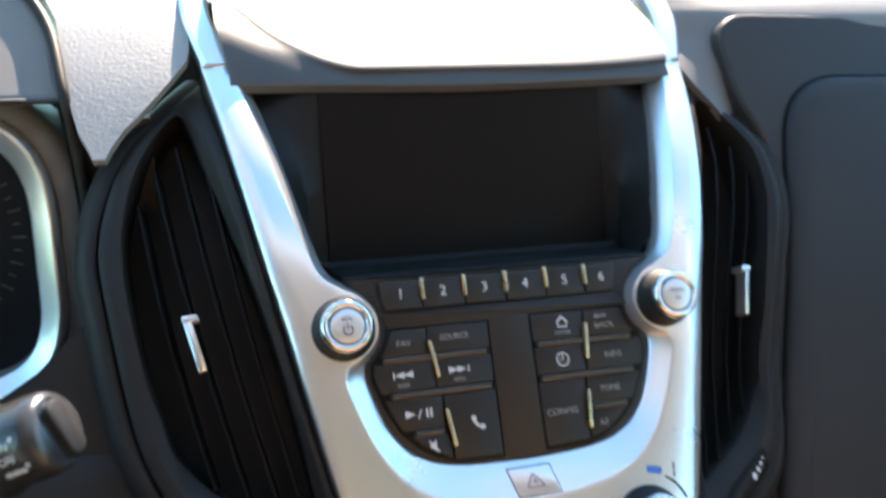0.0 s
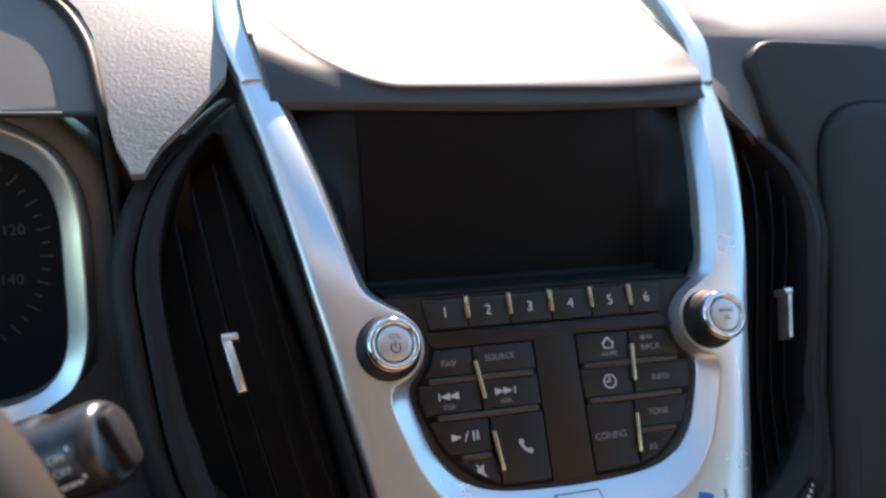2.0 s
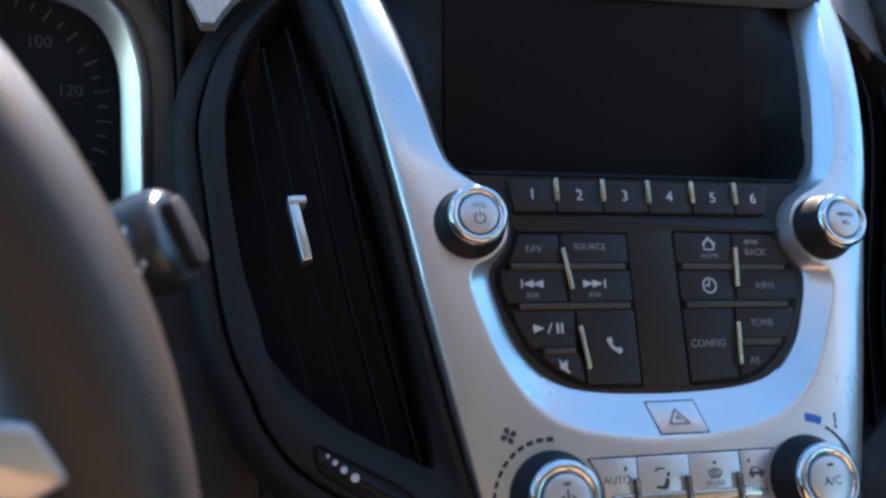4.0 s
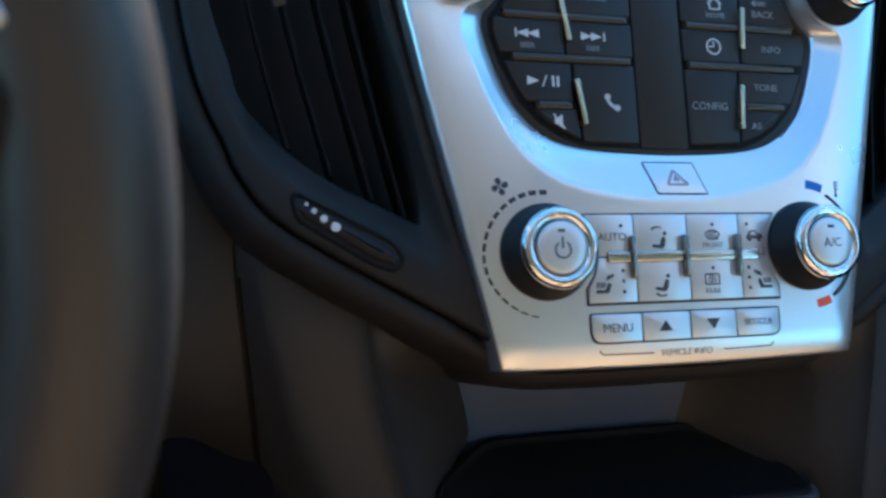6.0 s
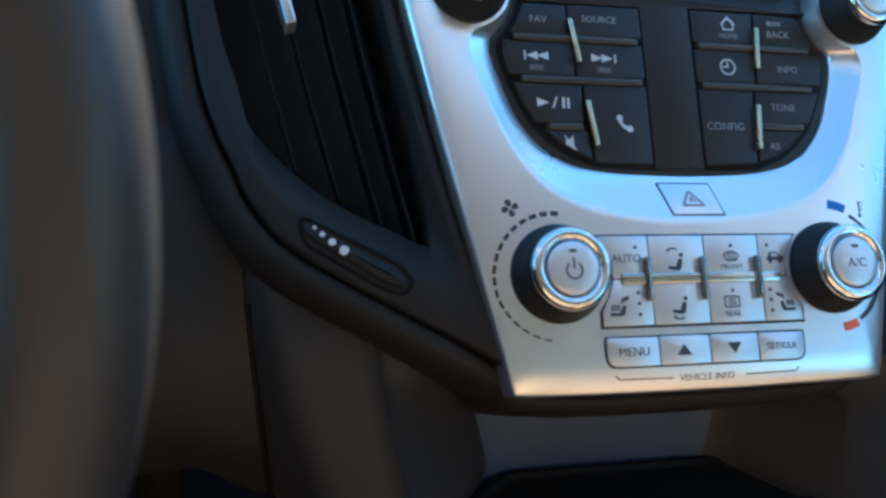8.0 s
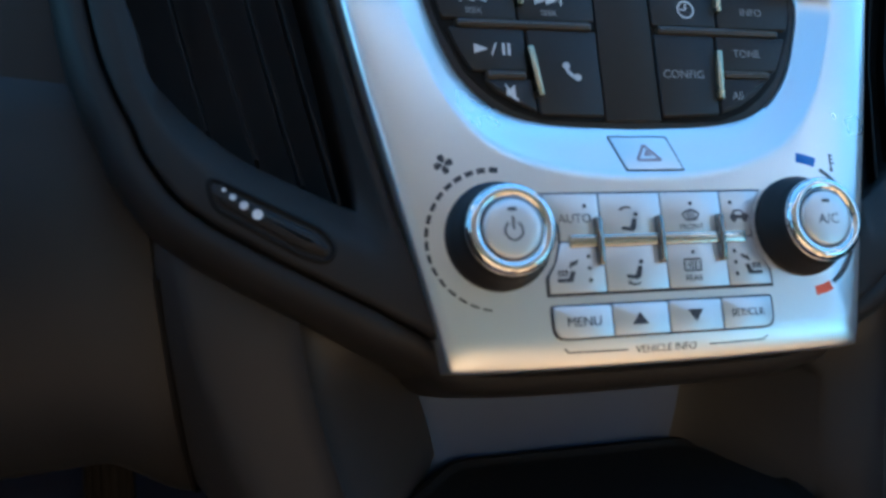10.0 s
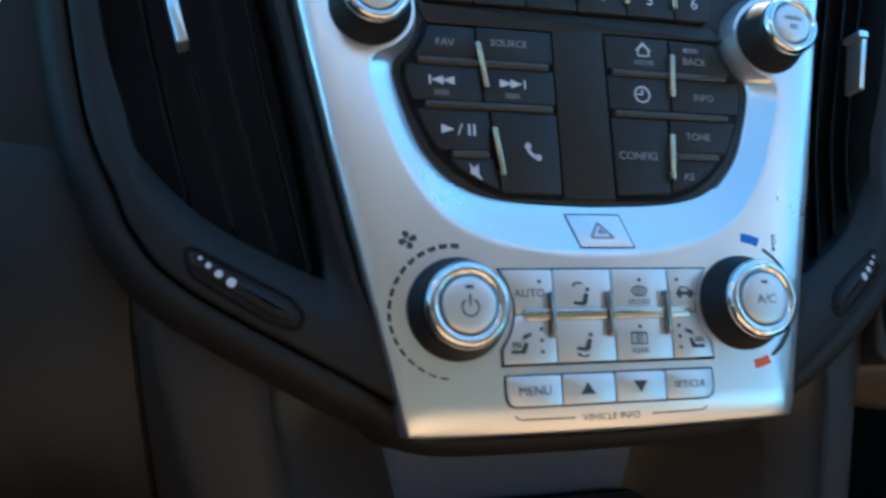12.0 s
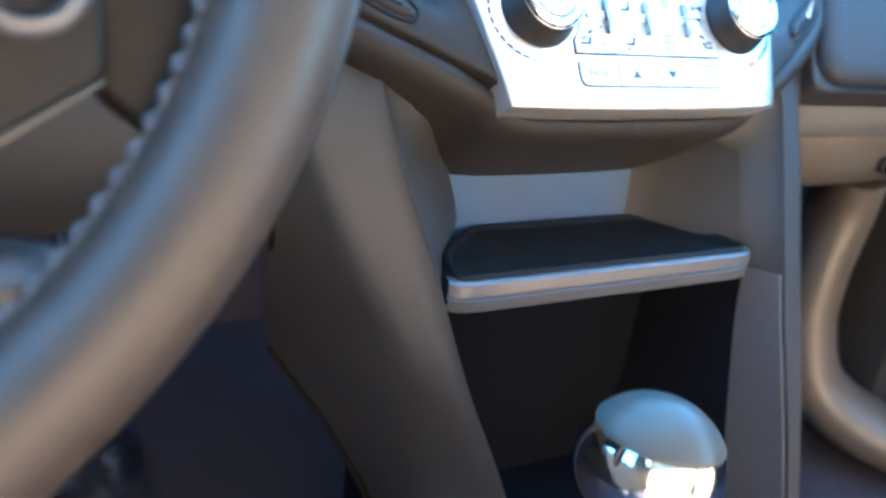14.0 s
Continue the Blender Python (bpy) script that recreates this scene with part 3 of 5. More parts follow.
part("backing", prism(blk, -1.0, 0.25, 0.05), DARK_INK, climate, "dark joint round the buttons", smooth=False)
COL = [-42.2, -21.4, 2.0, 25.6, 42.6]


def climate_key(c, r):
    a, b = COL[c] + 0.26, COL[c + 1] - 0.26
    lo, hi = ((-26.8, -10.7) if r == 0 else (-44.4, -27.3))
    p = rect(a, lo, b, hi)
    if c == 0:
        p = [(-36.6, -26.8), (b, lo), (b, hi), (-41.8, -10.7), (-38.8, -16), (-36.8, -22)] if r == 0 else [(a, -44.4), (b, lo), (b, hi), (-36.8, -27.3), (-38.8, -33.8), (-42, -39)]
    if c == 3:
        p = [(a, lo), (36.6, -26.8), (36.8, -22), (38.8, -16), (41.8, -10.7), (a, hi)] if r == 0 else [(a, lo), (b, -44.4), (42, -39), (38.8, -33.8), (36.8, -27.3), (a, hi)]
    return part("climate_button", prism(p, -0.5, 0.8, 0.25), BUTTON_SILVER, climate, angle=50)


keys = {(c, r): climate_key(c, r) for r in (0, 1) for c in range(4)}
Z = 0.8
dot = lambda u, v: circle((u, v), 0.75, 10)
words("AUTO", -30.8, -19.4, 4.4, MID_INK, keys[0, 0], Z)
icon([dot(-26.8, -15.0)], DARK_INK, keys[0, 0], Z)


def sitter(u, v):
    """A seated figure's outline sign: cushion, back and head rest."""
    return [roundpoly([(u - 3.6, v - 2.7), (u - 3.2, v - 1.5), (u - 0.2, v - 1.9), (u + 1.2, v + 1.4), (u + 2.8, v + 1.0), (u + 2.0, v - 2.6), (u + 0.6, v - 3.5)], 0.5, 3), circle((u + 2.4, v + 2.6), 0.85, 10)]


icon(sitter(-10.4, -20.8) + [arc_band((-11.4, -19.6), 3.6, 4.3, 62, 125, 7), [(-14.2, -16.6), (-13.0, -15.6), (-13.0, -17.2)]], DARK_INK, keys[1, 0], Z)
icon(sitter(-10.4, -37.4) + [arc_band((-11.0, -38.6), 3.6, 4.3, 235, 300, 7), [(-13.6, -41.0), (-13.4, -42.6), (-12.2, -41.6)]], DARK_INK, keys[1, 1], Z)


def wavy(u, v):
    """Three rising heat lines."""
    return [stroke((u + k, v + y0), (u + k + d, v + y0 + 1.0), 0.5) for k in (-1.2, 0.0, 1.2) for y0, d in ((-1.6, 0.4), (-0.6, -0.4), (0.4, 0.4))]


icon([arc_band((13.3, -21.6), 4.1, 4.7, 42, 138, 9), stroke((10.1, -18.6), (11.5, -20.8), 0.6), stroke((16.5, -18.6), (15.1, -20.8), 0.6), stroke((11.5, -20.7), (15.1, -20.7), 0.6)] + wavy(13.3, -19.0) + [dot(13.6, -14.8)], MID_INK, keys[2, 0], Z)
words("FRONT", 13.2, -23.2, 2.9, MID_INK, keys[2, 0], Z)
icon([stroke((8.6, -38.6), (14.8, -38.6), 0.6), stroke((8.6, -34.6), (14.8, -34.6), 0.6), stroke((8.6, -38.6), (8.6, -34.6), 0.6), stroke((14.8, -38.6), (14.8, -34.6), 0.6)] + wavy(11.7, -36.4) + [dot(12.4, -32.2)], MID_INK, keys[2, 1], Z)
words("REAR", 11.7, -41.3, 2.9, MID_INK, keys[2, 1], Z)
icon([roundpoly([(28.6, -20.8), (36.6, -20.8), (36.4, -19.2), (34.6, -18.6), (33.4, -17.4), (30.6, -17.4), (29.6, -18.9)], 0.5, 3), circle((30.4, -21.0), 1.0, 9), circle((34.8, -21.0), 1.0, 9)], MID_INK, keys[3, 0], Z)
icon([roundpoly([(30.9, -19.4), (34.2, -19.4), (33.2, -18.0), (31.0, -18.0)], 0.3, 2)], BUTTON_SILVER, keys[3, 0], Z + 0.06, name="window_sign")
icon([dot(29.6, -14.8)], DARK_INK, keys[3, 0], Z, name="lamp_dot")


def warm_seat(u, v, f):
    """A seat with heat lines on its cushion and back."""
    return [roundpoly([(u + f * x, v + y) for x, y in ((-3.8, -3.6), (-3.6, -2.2), (0.2, -2.4), (1.4, 0.4), (3.0, 0.0), (1.8, -3.6))], 0.4, 2)] + \
           [stroke((u + f * x, v - 1.6), (u + f * (x + 0.3), v + 0.6), 0.8) for x in (-3.0, -1.7, -0.4)] + \
           [stroke((u + f * (1.0 + k * 1.1), v + 1.2 + k * 0.5), (u + f * (1.9 + k * 1.1), v + 3.2 + k * 0.3), 0.8) for k in (0, 1, 2)]


for u, k, f, du in ((-35.4, 0, 1, -27.2), (35.4, 3, -1, 28.8)):
    icon(warm_seat(u, -37.2, f), DARK_INK, keys[k, 1], Z)
    icon([dot(du, -32.3), dot(du, -36.3), dot(du, -40.4)], DARK_INK, keys[k, 1], Z, name="lamp_dots")
part("cross_bar", prism(roundpoly(rect(-33.8, -29.2, 33.8, -25.0), 0.8, 2), 0, 2.0, 0.8), TAN_BAR, climate, "warm grey cross bar")
for u in (-22.9, 0.2, 23.8):
    part("chrome_strip", prism(roundpoly([(u - 1.5, -35.6), (u + 1.1, -35.6), (u + 1.3, -19.0), (u - 1.3, -19.0)], 0.9, 3), 0, 3.4, 0.9), GUNMETAL, climate, "small upright chrome strip")

menu = thing("menu_buttons", PN(0, -59, 0), "row of four silver information buttons", "button panel")
part("backing", prism(roundpoly(rect(-42.4, -60.0, 41.8, -48.2), [5, 5, 1.5, 1.5], 4), -1, 0.25, 0.05), DARK_INK, menu, "dark joint round the buttons", smooth=False)
MC = [-41.8, -20.6, 0.4, 21.0, 41.2]
mk = []
for i in range(4):
    r = [4.5 if i == 0 else 0.4, 4.5 if i == 3 else 0.4, 1, 1]
    mk.append(part("menu_button", prism(roundpoly(rect(MC[i] + 0.2, -59.4, MC[i + 1] - 0.2, -48.8), r, 4), -0.5, 0.8, 0.25), BUTTON_SILVER, menu, angle=50))
words("MENU", -31, -54.2, 4.6, MID_INK, mk[0], Z)
icon([[(-13.6, -56), (-7.6, -56), (-10.6, -51.8)]], DARK_INK, mk[1], Z)
icon([[(7.6, -52), (13.6, -52), (10.6, -56.2)]], DARK_INK, mk[2], Z)
words("SET/CLR", 31, -54.2, 3.6, MID_INK, mk[3], Z)

# ---------------------------------------------------------------- rotary knobs
def knob(u, v, k, tall, label, group):
    """A rotary knob: radii scaled by k, heights by tall. Returns its cap and the height of the cap's top."""
    ob = thing("rotary_knob", PN(u, v, 0), label, "knob", group)
    c = PN(u, v, 0)
    turn = lambda prof, seg: lathe([(r * k, h * tall) for r, h in prof], c, PW, seg)
    part("skirt", turn([(18.7, -4), (18.7, 1.2), (18.4, 2.6), (17.8, 3.4), (16.2, 8.8), (15.1, 11.4), (14.2, 12.4), (10, 12.4)], 64), RUBBER, ob, "black tapered skirt", angle=30)
    part("chrome_ring", turn([(12.65 + 2.6 * math.cos(radians(a)), 14.2 + 2.8 * math.sin(radians(a))) for a in range(-50, 216, 14)], 72), CHROME, ob, "bright chrome ring", angle=80)
    cap = part("cap", turn([(9.8, 14.0), (9.8, 16.2), (9.5, 16.7), (8.9, 16.95), (6.0, 17.25), (3, 17.4), (0, 17.45)], 48), BUTTON_SILVER, ob, "satin silver push cap", angle=50)
    part("cap_joint", turn([(10.6, 13.8), (10.6, 15.2), (9.7, 15.2), (9.7, 13.8)], 40), DARK_INK, cap, "dark joint round the cap")
    return cap, 17.42 * tall


cap, top = knob(*KL, 0.985, 0.88, "black climate knob with chrome ring and power cap", "climate knobs")
icon([arc_band((KL[0], KL[1] - 1), 2.6, 3.3, 120, 420, 18), stroke((KL[0], KL[1] - 0.5), (KL[0], KL[1] + 3.6), 0.8)], MID_INK, cap, top)
icon([rect(KL[0] - 1.5, KL[1] + 5.4, KL[0] + 1.4, KL[1] + 6.5)], DARK_INK, cap, top - 0.15, name="lamp_mark")
cap, top = knob(*KR, 0.985, 0.88, "black climate knob with chrome ring and lettered cap", "climate knobs")
words("A/C", KR[0], KR[1] - 0.6, 5.0, MID_INK, cap, top)
icon([rect(KR[0] - 1.5, KR[1] + 5.4, KR[0] + 1.4, KR[1] + 6.5)], DARK_INK, cap, top - 0.15, name="lamp_mark")
cap, top = knob(-85.5, 87.5, 0.82, 0.92, "smaller black audio knob with chrome ring", "audio knobs")
words("VOL", -85.5, 90.6, 3.0, MID_INK, cap, top)
icon([arc_band((-85.5, 85.5), 1.9, 2.5, 120, 420, 14), stroke((-85.5, 85.8), (-85.5, 88.4), 0.6)], MID_INK, cap, top, name="power_sign")
cap, top = knob(85.5, 87.5, 0.82, 0.92, "smaller black audio knob with chrome ring", "audio knobs")
words("MENU", 85.5, 89.3, 2.9, MID_INK, cap, top)
words("SEL", 85.5, 85.6, 2.9, MID_INK, cap, top)

# ---------------------------------------------------------------- audio buttons
audio = thing("audio_buttons", PN(0, 17, -8), "charcoal audio control buttons with white lettering", "button panel")
base_out = [(x * 1.006, y - 0.3) for x, y in cH if y < 112.6]
part("base_plate", prism(base_out, -17, -7.4, 0.3), AUDIO, audio, angle=50)
for sx in (-1, 1):
    grp = [(sx * x, y) for x, y in ((11.0, 17.4), (35.8, 18.0), (46.6, 22.0), (54.5, 27.2), (62.6, 35.4), (70.0, 50.6), (73.8, 62), (73.4, 69.2), (70.6, 72.4), (66.0, 79.4), (64.4, 86.8), (11.0, 86.8))]
    part("groove", prism(roundpoly(grp, 1.2, 3), -9, -7.0, 0.2), LOUVRE, audio, "black groove round a group of buttons", angle=50)
part("centre_strip", prism(roundpoly([(-11.2, 17.6), (10.7, 17.8), (10.7, 87), (69, 87), (60, 94), (-66.5, 94), (-63.5, 87), (-62, 86), (-11.2, 86)], 0.5, 2), -9, -5.9, 0.4), AUDIO, audio, "smooth charcoal strip between the buttons", angle=50)


def key(p, r=1.2, name="audio_button"):
    p = [(x - math.copysign(2.3, x) if abs(x) > 46 else x, y + (0.9 if y < 24 else 0)) for x, y in p]
    return part(name, prism(roundpoly(p, r, 3), -9, -5.4, 0.5), AUDIO, audio, angle=50)


AK = dict(
    fav=[(-44, 72), (-44, 84.8), (-64.6, 84.8), (-66.5, 79), (-70.8, 72)], source=[(-12, 72), (-12, 85.2), (-43.2, 85.2), (-43.2, 72)],
    seek_back=[(-42.3, 54.8), (-42.3, 68.8), (-73.8, 68.8), (-74.3, 63), (-72, 54.8)], seek_on=[(-12, 54.8), (-12, 68.8), (-41.5, 68.8), (-41.5, 54.8)],
    play=[(-40, 35.6), (-40, 51.4), (-70.4, 51.4), (-67, 43), (-62.6, 35.6)], mute=[(-37.4, 19.6), (-38.8, 32.6), (-58.8, 32.6), (-54, 28), (-46.5, 22.8)], phone=[(-12, 18.2), (-12, 51.4), (-39, 51.4), (-36.6, 18.8)],
    home=[(11.5, 72), (11.5, 86), (40.2, 86), (39.6, 72)], back=[(40.4, 72), (41, 86), (64.4, 85.2), (66.5, 79), (70.6, 72)],
    clock=[(11.5, 54.8), (11.5, 68.8), (38.8, 68.8), (38.4, 54.8)], info=[(39.2, 54.8), (39.6, 68.8), (73.6, 68.8), (74.2, 63), (72, 54.8)],
    config=[(11.5, 18.4), (11.5, 51.4), (36.6, 51.4), (35.0, 19.4)], tone=[(37.2, 37.6), (37.6, 51.4), (70.4, 51.4), (67, 43), (64, 37.6)], extra=[(36, 20), (37, 34.6), (60.4, 34.6), (54.2, 28.4), (46.8, 23)])
ak = {n: key(p) for n, p in AK.items()}
for a, b, v in ((-67.5, -14, 70.4), (-65.0, -13.5, 53.1), (-55.5, -40.5, 34.0), (13, 66, 70.4), (13, 65, 53.1), (38.5, 58.5, 36.1)):
    part("ridge", prism(roundpoly(rect(a, v - 1.7, b, v + 1.5), 1.3, 3), -8.5, -4.2, 1.3), RIDGE, audio, "glossy raised ridge between the buttons")
for (x0, y0), (x1, y1) in (((-43.4, 78.4), (-40.6, 60)), ((-38.6, 44.6), (-36.0, 26)), ((40.8, 79), (39.2, 60.6)), ((37.2, 45), (35.6, 26))):
    part("chrome_strip", prism(roundpoly(stroke((x1, y1), (x0, y0), 2.3), 0.5, 2), -8, -3.2, 0.5), SATIN_CHROME, audio, "slim metal strip")
T = -5.38
words("FAV", -56, 78, 4.3, GREY_INK, ak["fav"], T)
words("SOURCE", -30, 79.2, 4.0, GREY_INK, ak["source"], T)
tr = lambda u, v, s, f: [(u - f * s, v + s * 0.75), (u - f * s, v - s * 0.75), (u + f * s * 1.1, v)]
icon([tr(-55.2, 62.8, 2.3, -1), tr(-59.6, 62.8, 2.3, -1), rect(-62.9, 61.0, -62.2, 64.6)], WHITE_INK, ak["seek_back"], T)
words("SEEK", -58, 57.8, 3.0, GREY_INK, ak["seek_back"], T)
icon([tr(-32.4, 62.8, 2.3, 1), tr(-28.0, 62.8, 2.3, 1), rect(-24.8, 61.0, -24.1, 64.6)], WHITE_INK, ak["seek_on"], T)
words("SEEK", -29.6, 57.8, 3.0, GREY_INK, ak["seek_on"], T)
icon([tr(-56.6, 43.6, 2.4, 1), stroke((-52.6, 41.4), (-50.8, 45.8), 0.6), rect(-48.6, 41.4, -47.6, 45.8), rect(-46.6, 41.4, -45.6, 45.8)], WHITE_INK, ak["play"], T)
icon([rect(-48.4, 26.3, -47.2, 28.7), [(-47.2, 26.3), (-47.2, 28.7), (-45.2, 30.4), (-45.2, 24.6)], stroke((-48.8, 30.4), (-44.2, 24.4), 0.6)], WHITE_INK, ak["mute"], T)
icon([arc_band((-20.2, 38.4), 4.2, 5.6, 180, 262, 9), circle((-24.9, 38.0), 1.4, 10), circle((-20.9, 33.6), 1.4, 10)], WHITE_INK, ak["phone"], T)
icon([[(24.8, 80.6), (28.4, 84.2), (32, 80.6), (31.2, 80.2), (28.4, 82.8), (25.6, 80.2)], stroke((26, 78.2), (26, 81), 0.6), stroke((30.8, 78.2), (30.8, 81), 0.6), stroke((26, 78.2), (30.8, 78.2), 0.6)], WHITE_INK, ak["home"], T)
words("HOME", 28.4, 75.3, 3.2, GREY_INK, ak["home"], T)
icon([[(46.6, 82), (48.6, 83.5), (48.6, 80.5)], stroke((48.6, 82.5), (54, 82.5), 0.5), stroke((48.6, 81.5), (54, 81.5), 0.5)], GREY_INK, ak["back"], T)
words("BACK", 52, 77, 4.3, GREY_INK, ak["back"], T)
icon([arc_band((26.2, 61.6), 2.9, 3.6, 0, 359, 26), stroke((26.2, 61.4), (26.2, 64), 0.6), stroke((26.4, 61.6), (23.9, 61.6), 0.6)], WHITE_INK, ak["clock"], T)
words("INFO", 54.5, 61.4, 4.2, GREY_INK, ak["info"], T)
words("CONFIG", 22.0, 35.6, 4.6, GREY_INK, ak["config"], T)
words("TONE", 50, 44.4, 4.3, GREY_INK, ak["tone"], T)
words("AS", 43.8, 27.6, 4.3, GREY_INK, ak["extra"], T)
presets = thing("preset_buttons", PN(0, 94, -8), "row of six numbered charcoal preset buttons", "button panel")
for i in range(6):
    c = -55 + 22 * i
    b = part("preset_button", prism(roundpoly([(c - 10.7 + (2 if i == 0 else 0), 94.8), (c + 10.7 - (6 if i == 5 else 0), 94.8), (c + 10.7 - (3 if i == 5 else 0), 109), (c - 10.7, 109)], 0.9, 3), -8, -4.2, 0.5), AUDIO, presets, angle=50)
    words(str(i + 1), c - (1 if i == 5 else 0), 102.4, 7.0, WHITE_INK, b, -4.18)
for i in range(5):
    part("chrome_strip", prism(roundpoly(rect(-45.2 + 22 * i, 99.2, -42.8 + 22 * i, 110), 0.5, 2), -7, -2.6, 0.5), SATIN_CHROME, presets, "small upright chrome strip")

# ---------------------------------------------------------------- screen in its recess, under a hood
screen = thing("display_screen", PN(0, 127, -50), "dark switched-off display set in a deep recess", "screen")
S_BL, S_TL = (127, -48.0), (226, -27.0)


def SN(u, s, w):
    """On the display: across, up (0 to 1) and out of it."""
    v, d = S_BL[0] + (S_TL[0] - S_BL[0]) * s, S_BL[1] + (S_TL[1] - S_BL[1]) * s
    return PN(u, v + w * -0.2, d + w)


part("glass", loops(bmesh.new(), [[SN(x, y, w) for x, y in ((-83 + k, 0.0 + k / 100), (83 - k, 0.0 + k / 100), (83 - k, 1.0), (-83 + k, 1.0))] for k, w in ((0, -6), (0, 0), (0.6, 0.8))], True, True, True), SCREEN, screen, "dark glossy display glass", smooth=False)
steps = np.linspace(0, 1, 13)
for sx in (-1, 1):
    rings = []
    for f in (0.0, 0.25, 0.6, 0.92, 1.0):
        ring = []
        for s in steps:
            v = 113 + (238 - 113) * s
            hx = lerp_table([(113, 81), (121, 91), (146, 99), (178, 106.5), (216, 116), (238, 122)], v)
            a = PC(sx * (hx + 0.6), v, depth(v) - 5)
            b = SN(sx * 92.0, s * 1.05 - 0.02, 0.2)
            c = SN(sx * 82.0, s * 1.05 - 0.02, -0.6)
            ring.append(a.lerp(b, f / 0.92) if f < 0.93 else c)
        rings.append(ring)
    rings.append([p + Vector((sx * 0.004, 0.012, 0)) for p in rings[-1]])
    part("recess_side", loops(bmesh.new(), rings, False), SURROUND, screen, "dark side of the recess", angle=50)
sill = []
for f, (v, w) in enumerate(((110.5, -9), (112.4, -6.2), (113.6, -7.2), (118, -22), (123, -38), (126.0, -45.5), (127.5, -46.2), (129.2, -47.4), (127, -54))):
    hx = 80 + 10 * f / 8
    sill.append([PN(x * hx, v, w) for x in np.linspace(-1, 1, 17)])
part("sill", loops(bmesh.new(), sill, False), SURROUND, screen, "dark sloping sill", angle=60)
part("sill_strip", prism(roundpoly(rect(-30, 124.4, 66, 126.0), 0.6, 3), -46, -43.6, 0.5, lambda u, v, w: PN(u, v - 1, w)), SURROUND, screen, "thin glossy strip under the glass")

hood = thing("screen_hood", (0, 0.6, 0.83), "smooth grey hood that juts out over the display", "dashboard hood")


def hood_fn(s, t):
    x = (s * 2 - 1) * 0.128
    e = abs(x) / 0.128
    back = max(0.0, e - 0.45) / 0.55 * (1.0 if x < 0 else 0.25)
    sag = -0.0025 * (1 - e * e)
    yt = 0.4725 + 0.046 * back ** 1.7
    zt = 0.8145 + 0.037 * back ** 1.9
    lip_y, lip_z = 0.4655 + 0.004 * e, 0.8015 + sag
    p = [(lip_y + 0.050, lip_z - 0.004), (lip_y + 0.012, lip_z - 0.001), (lip_y + 0.002, lip_z), (lip_y, lip_z + 0.003), (lip_y + 0.003 + (yt - lip_y) * 0.35, lip_z + (zt - lip_z) * 0.55),
         (yt - 0.002, zt - 0.0048), (yt + 0.003, zt - 0.0012), (yt + 0.013, zt + 0.0030), (yt + 0.05, zt + 0.013 + 0.006 * e), (0.66 + 0.02 * back, 0.874 + 0.010 * e), (0.80, 0.900), (1.10, 0.930)]
    q = spline([(0, a, b) for a, b in p], 4)
    k = t * (len(q) - 1)
    i = min(int(k), len(q) - 2)
    r = q[i].lerp(q[i + 1], k - i)
    wide = 1.0 if r.y < 0.474 else 1.0 + min(1, (r.y - 0.474) / 0.018) * 0.045
    return Vector((x * wide, r.y, r.z))


part("under_lip", sheet(lambda s, t: hood_fn(s, t * 0.25), 48, 14, (0, 0.004, -0.001)), HOODM, hood, "shaded underside of the lip", angle=70)
part("top", sheet(lambda s, t: hood_fn(s, 0.25 + t * 0.75), 64, 60, (0, 0.002, -0.004)), HOODM, hood, "smooth top of the hood", angle=70)

# ---------------------------------------------------------------- vents beside the panel
V_IN = [(156.5, 213), (167, 200), (178, 178), (184.5, 150), (185, 135), (183.5, 112), (177.5, 75), (171.5, 55), (168, 40), (163, 32.5), (155, 23), (138.5, 8.5), (117, -3.6), (103.5, -10.5), (101.5, -8), (106, 22), (113.5, 65), (123.5, 108), (136, 150), (147, 188), (152.5, 209)]
RAIL = [(-69, 77), (-30, 85.5), (17, 97), (90, 113), (177, 131), (243, 144)]


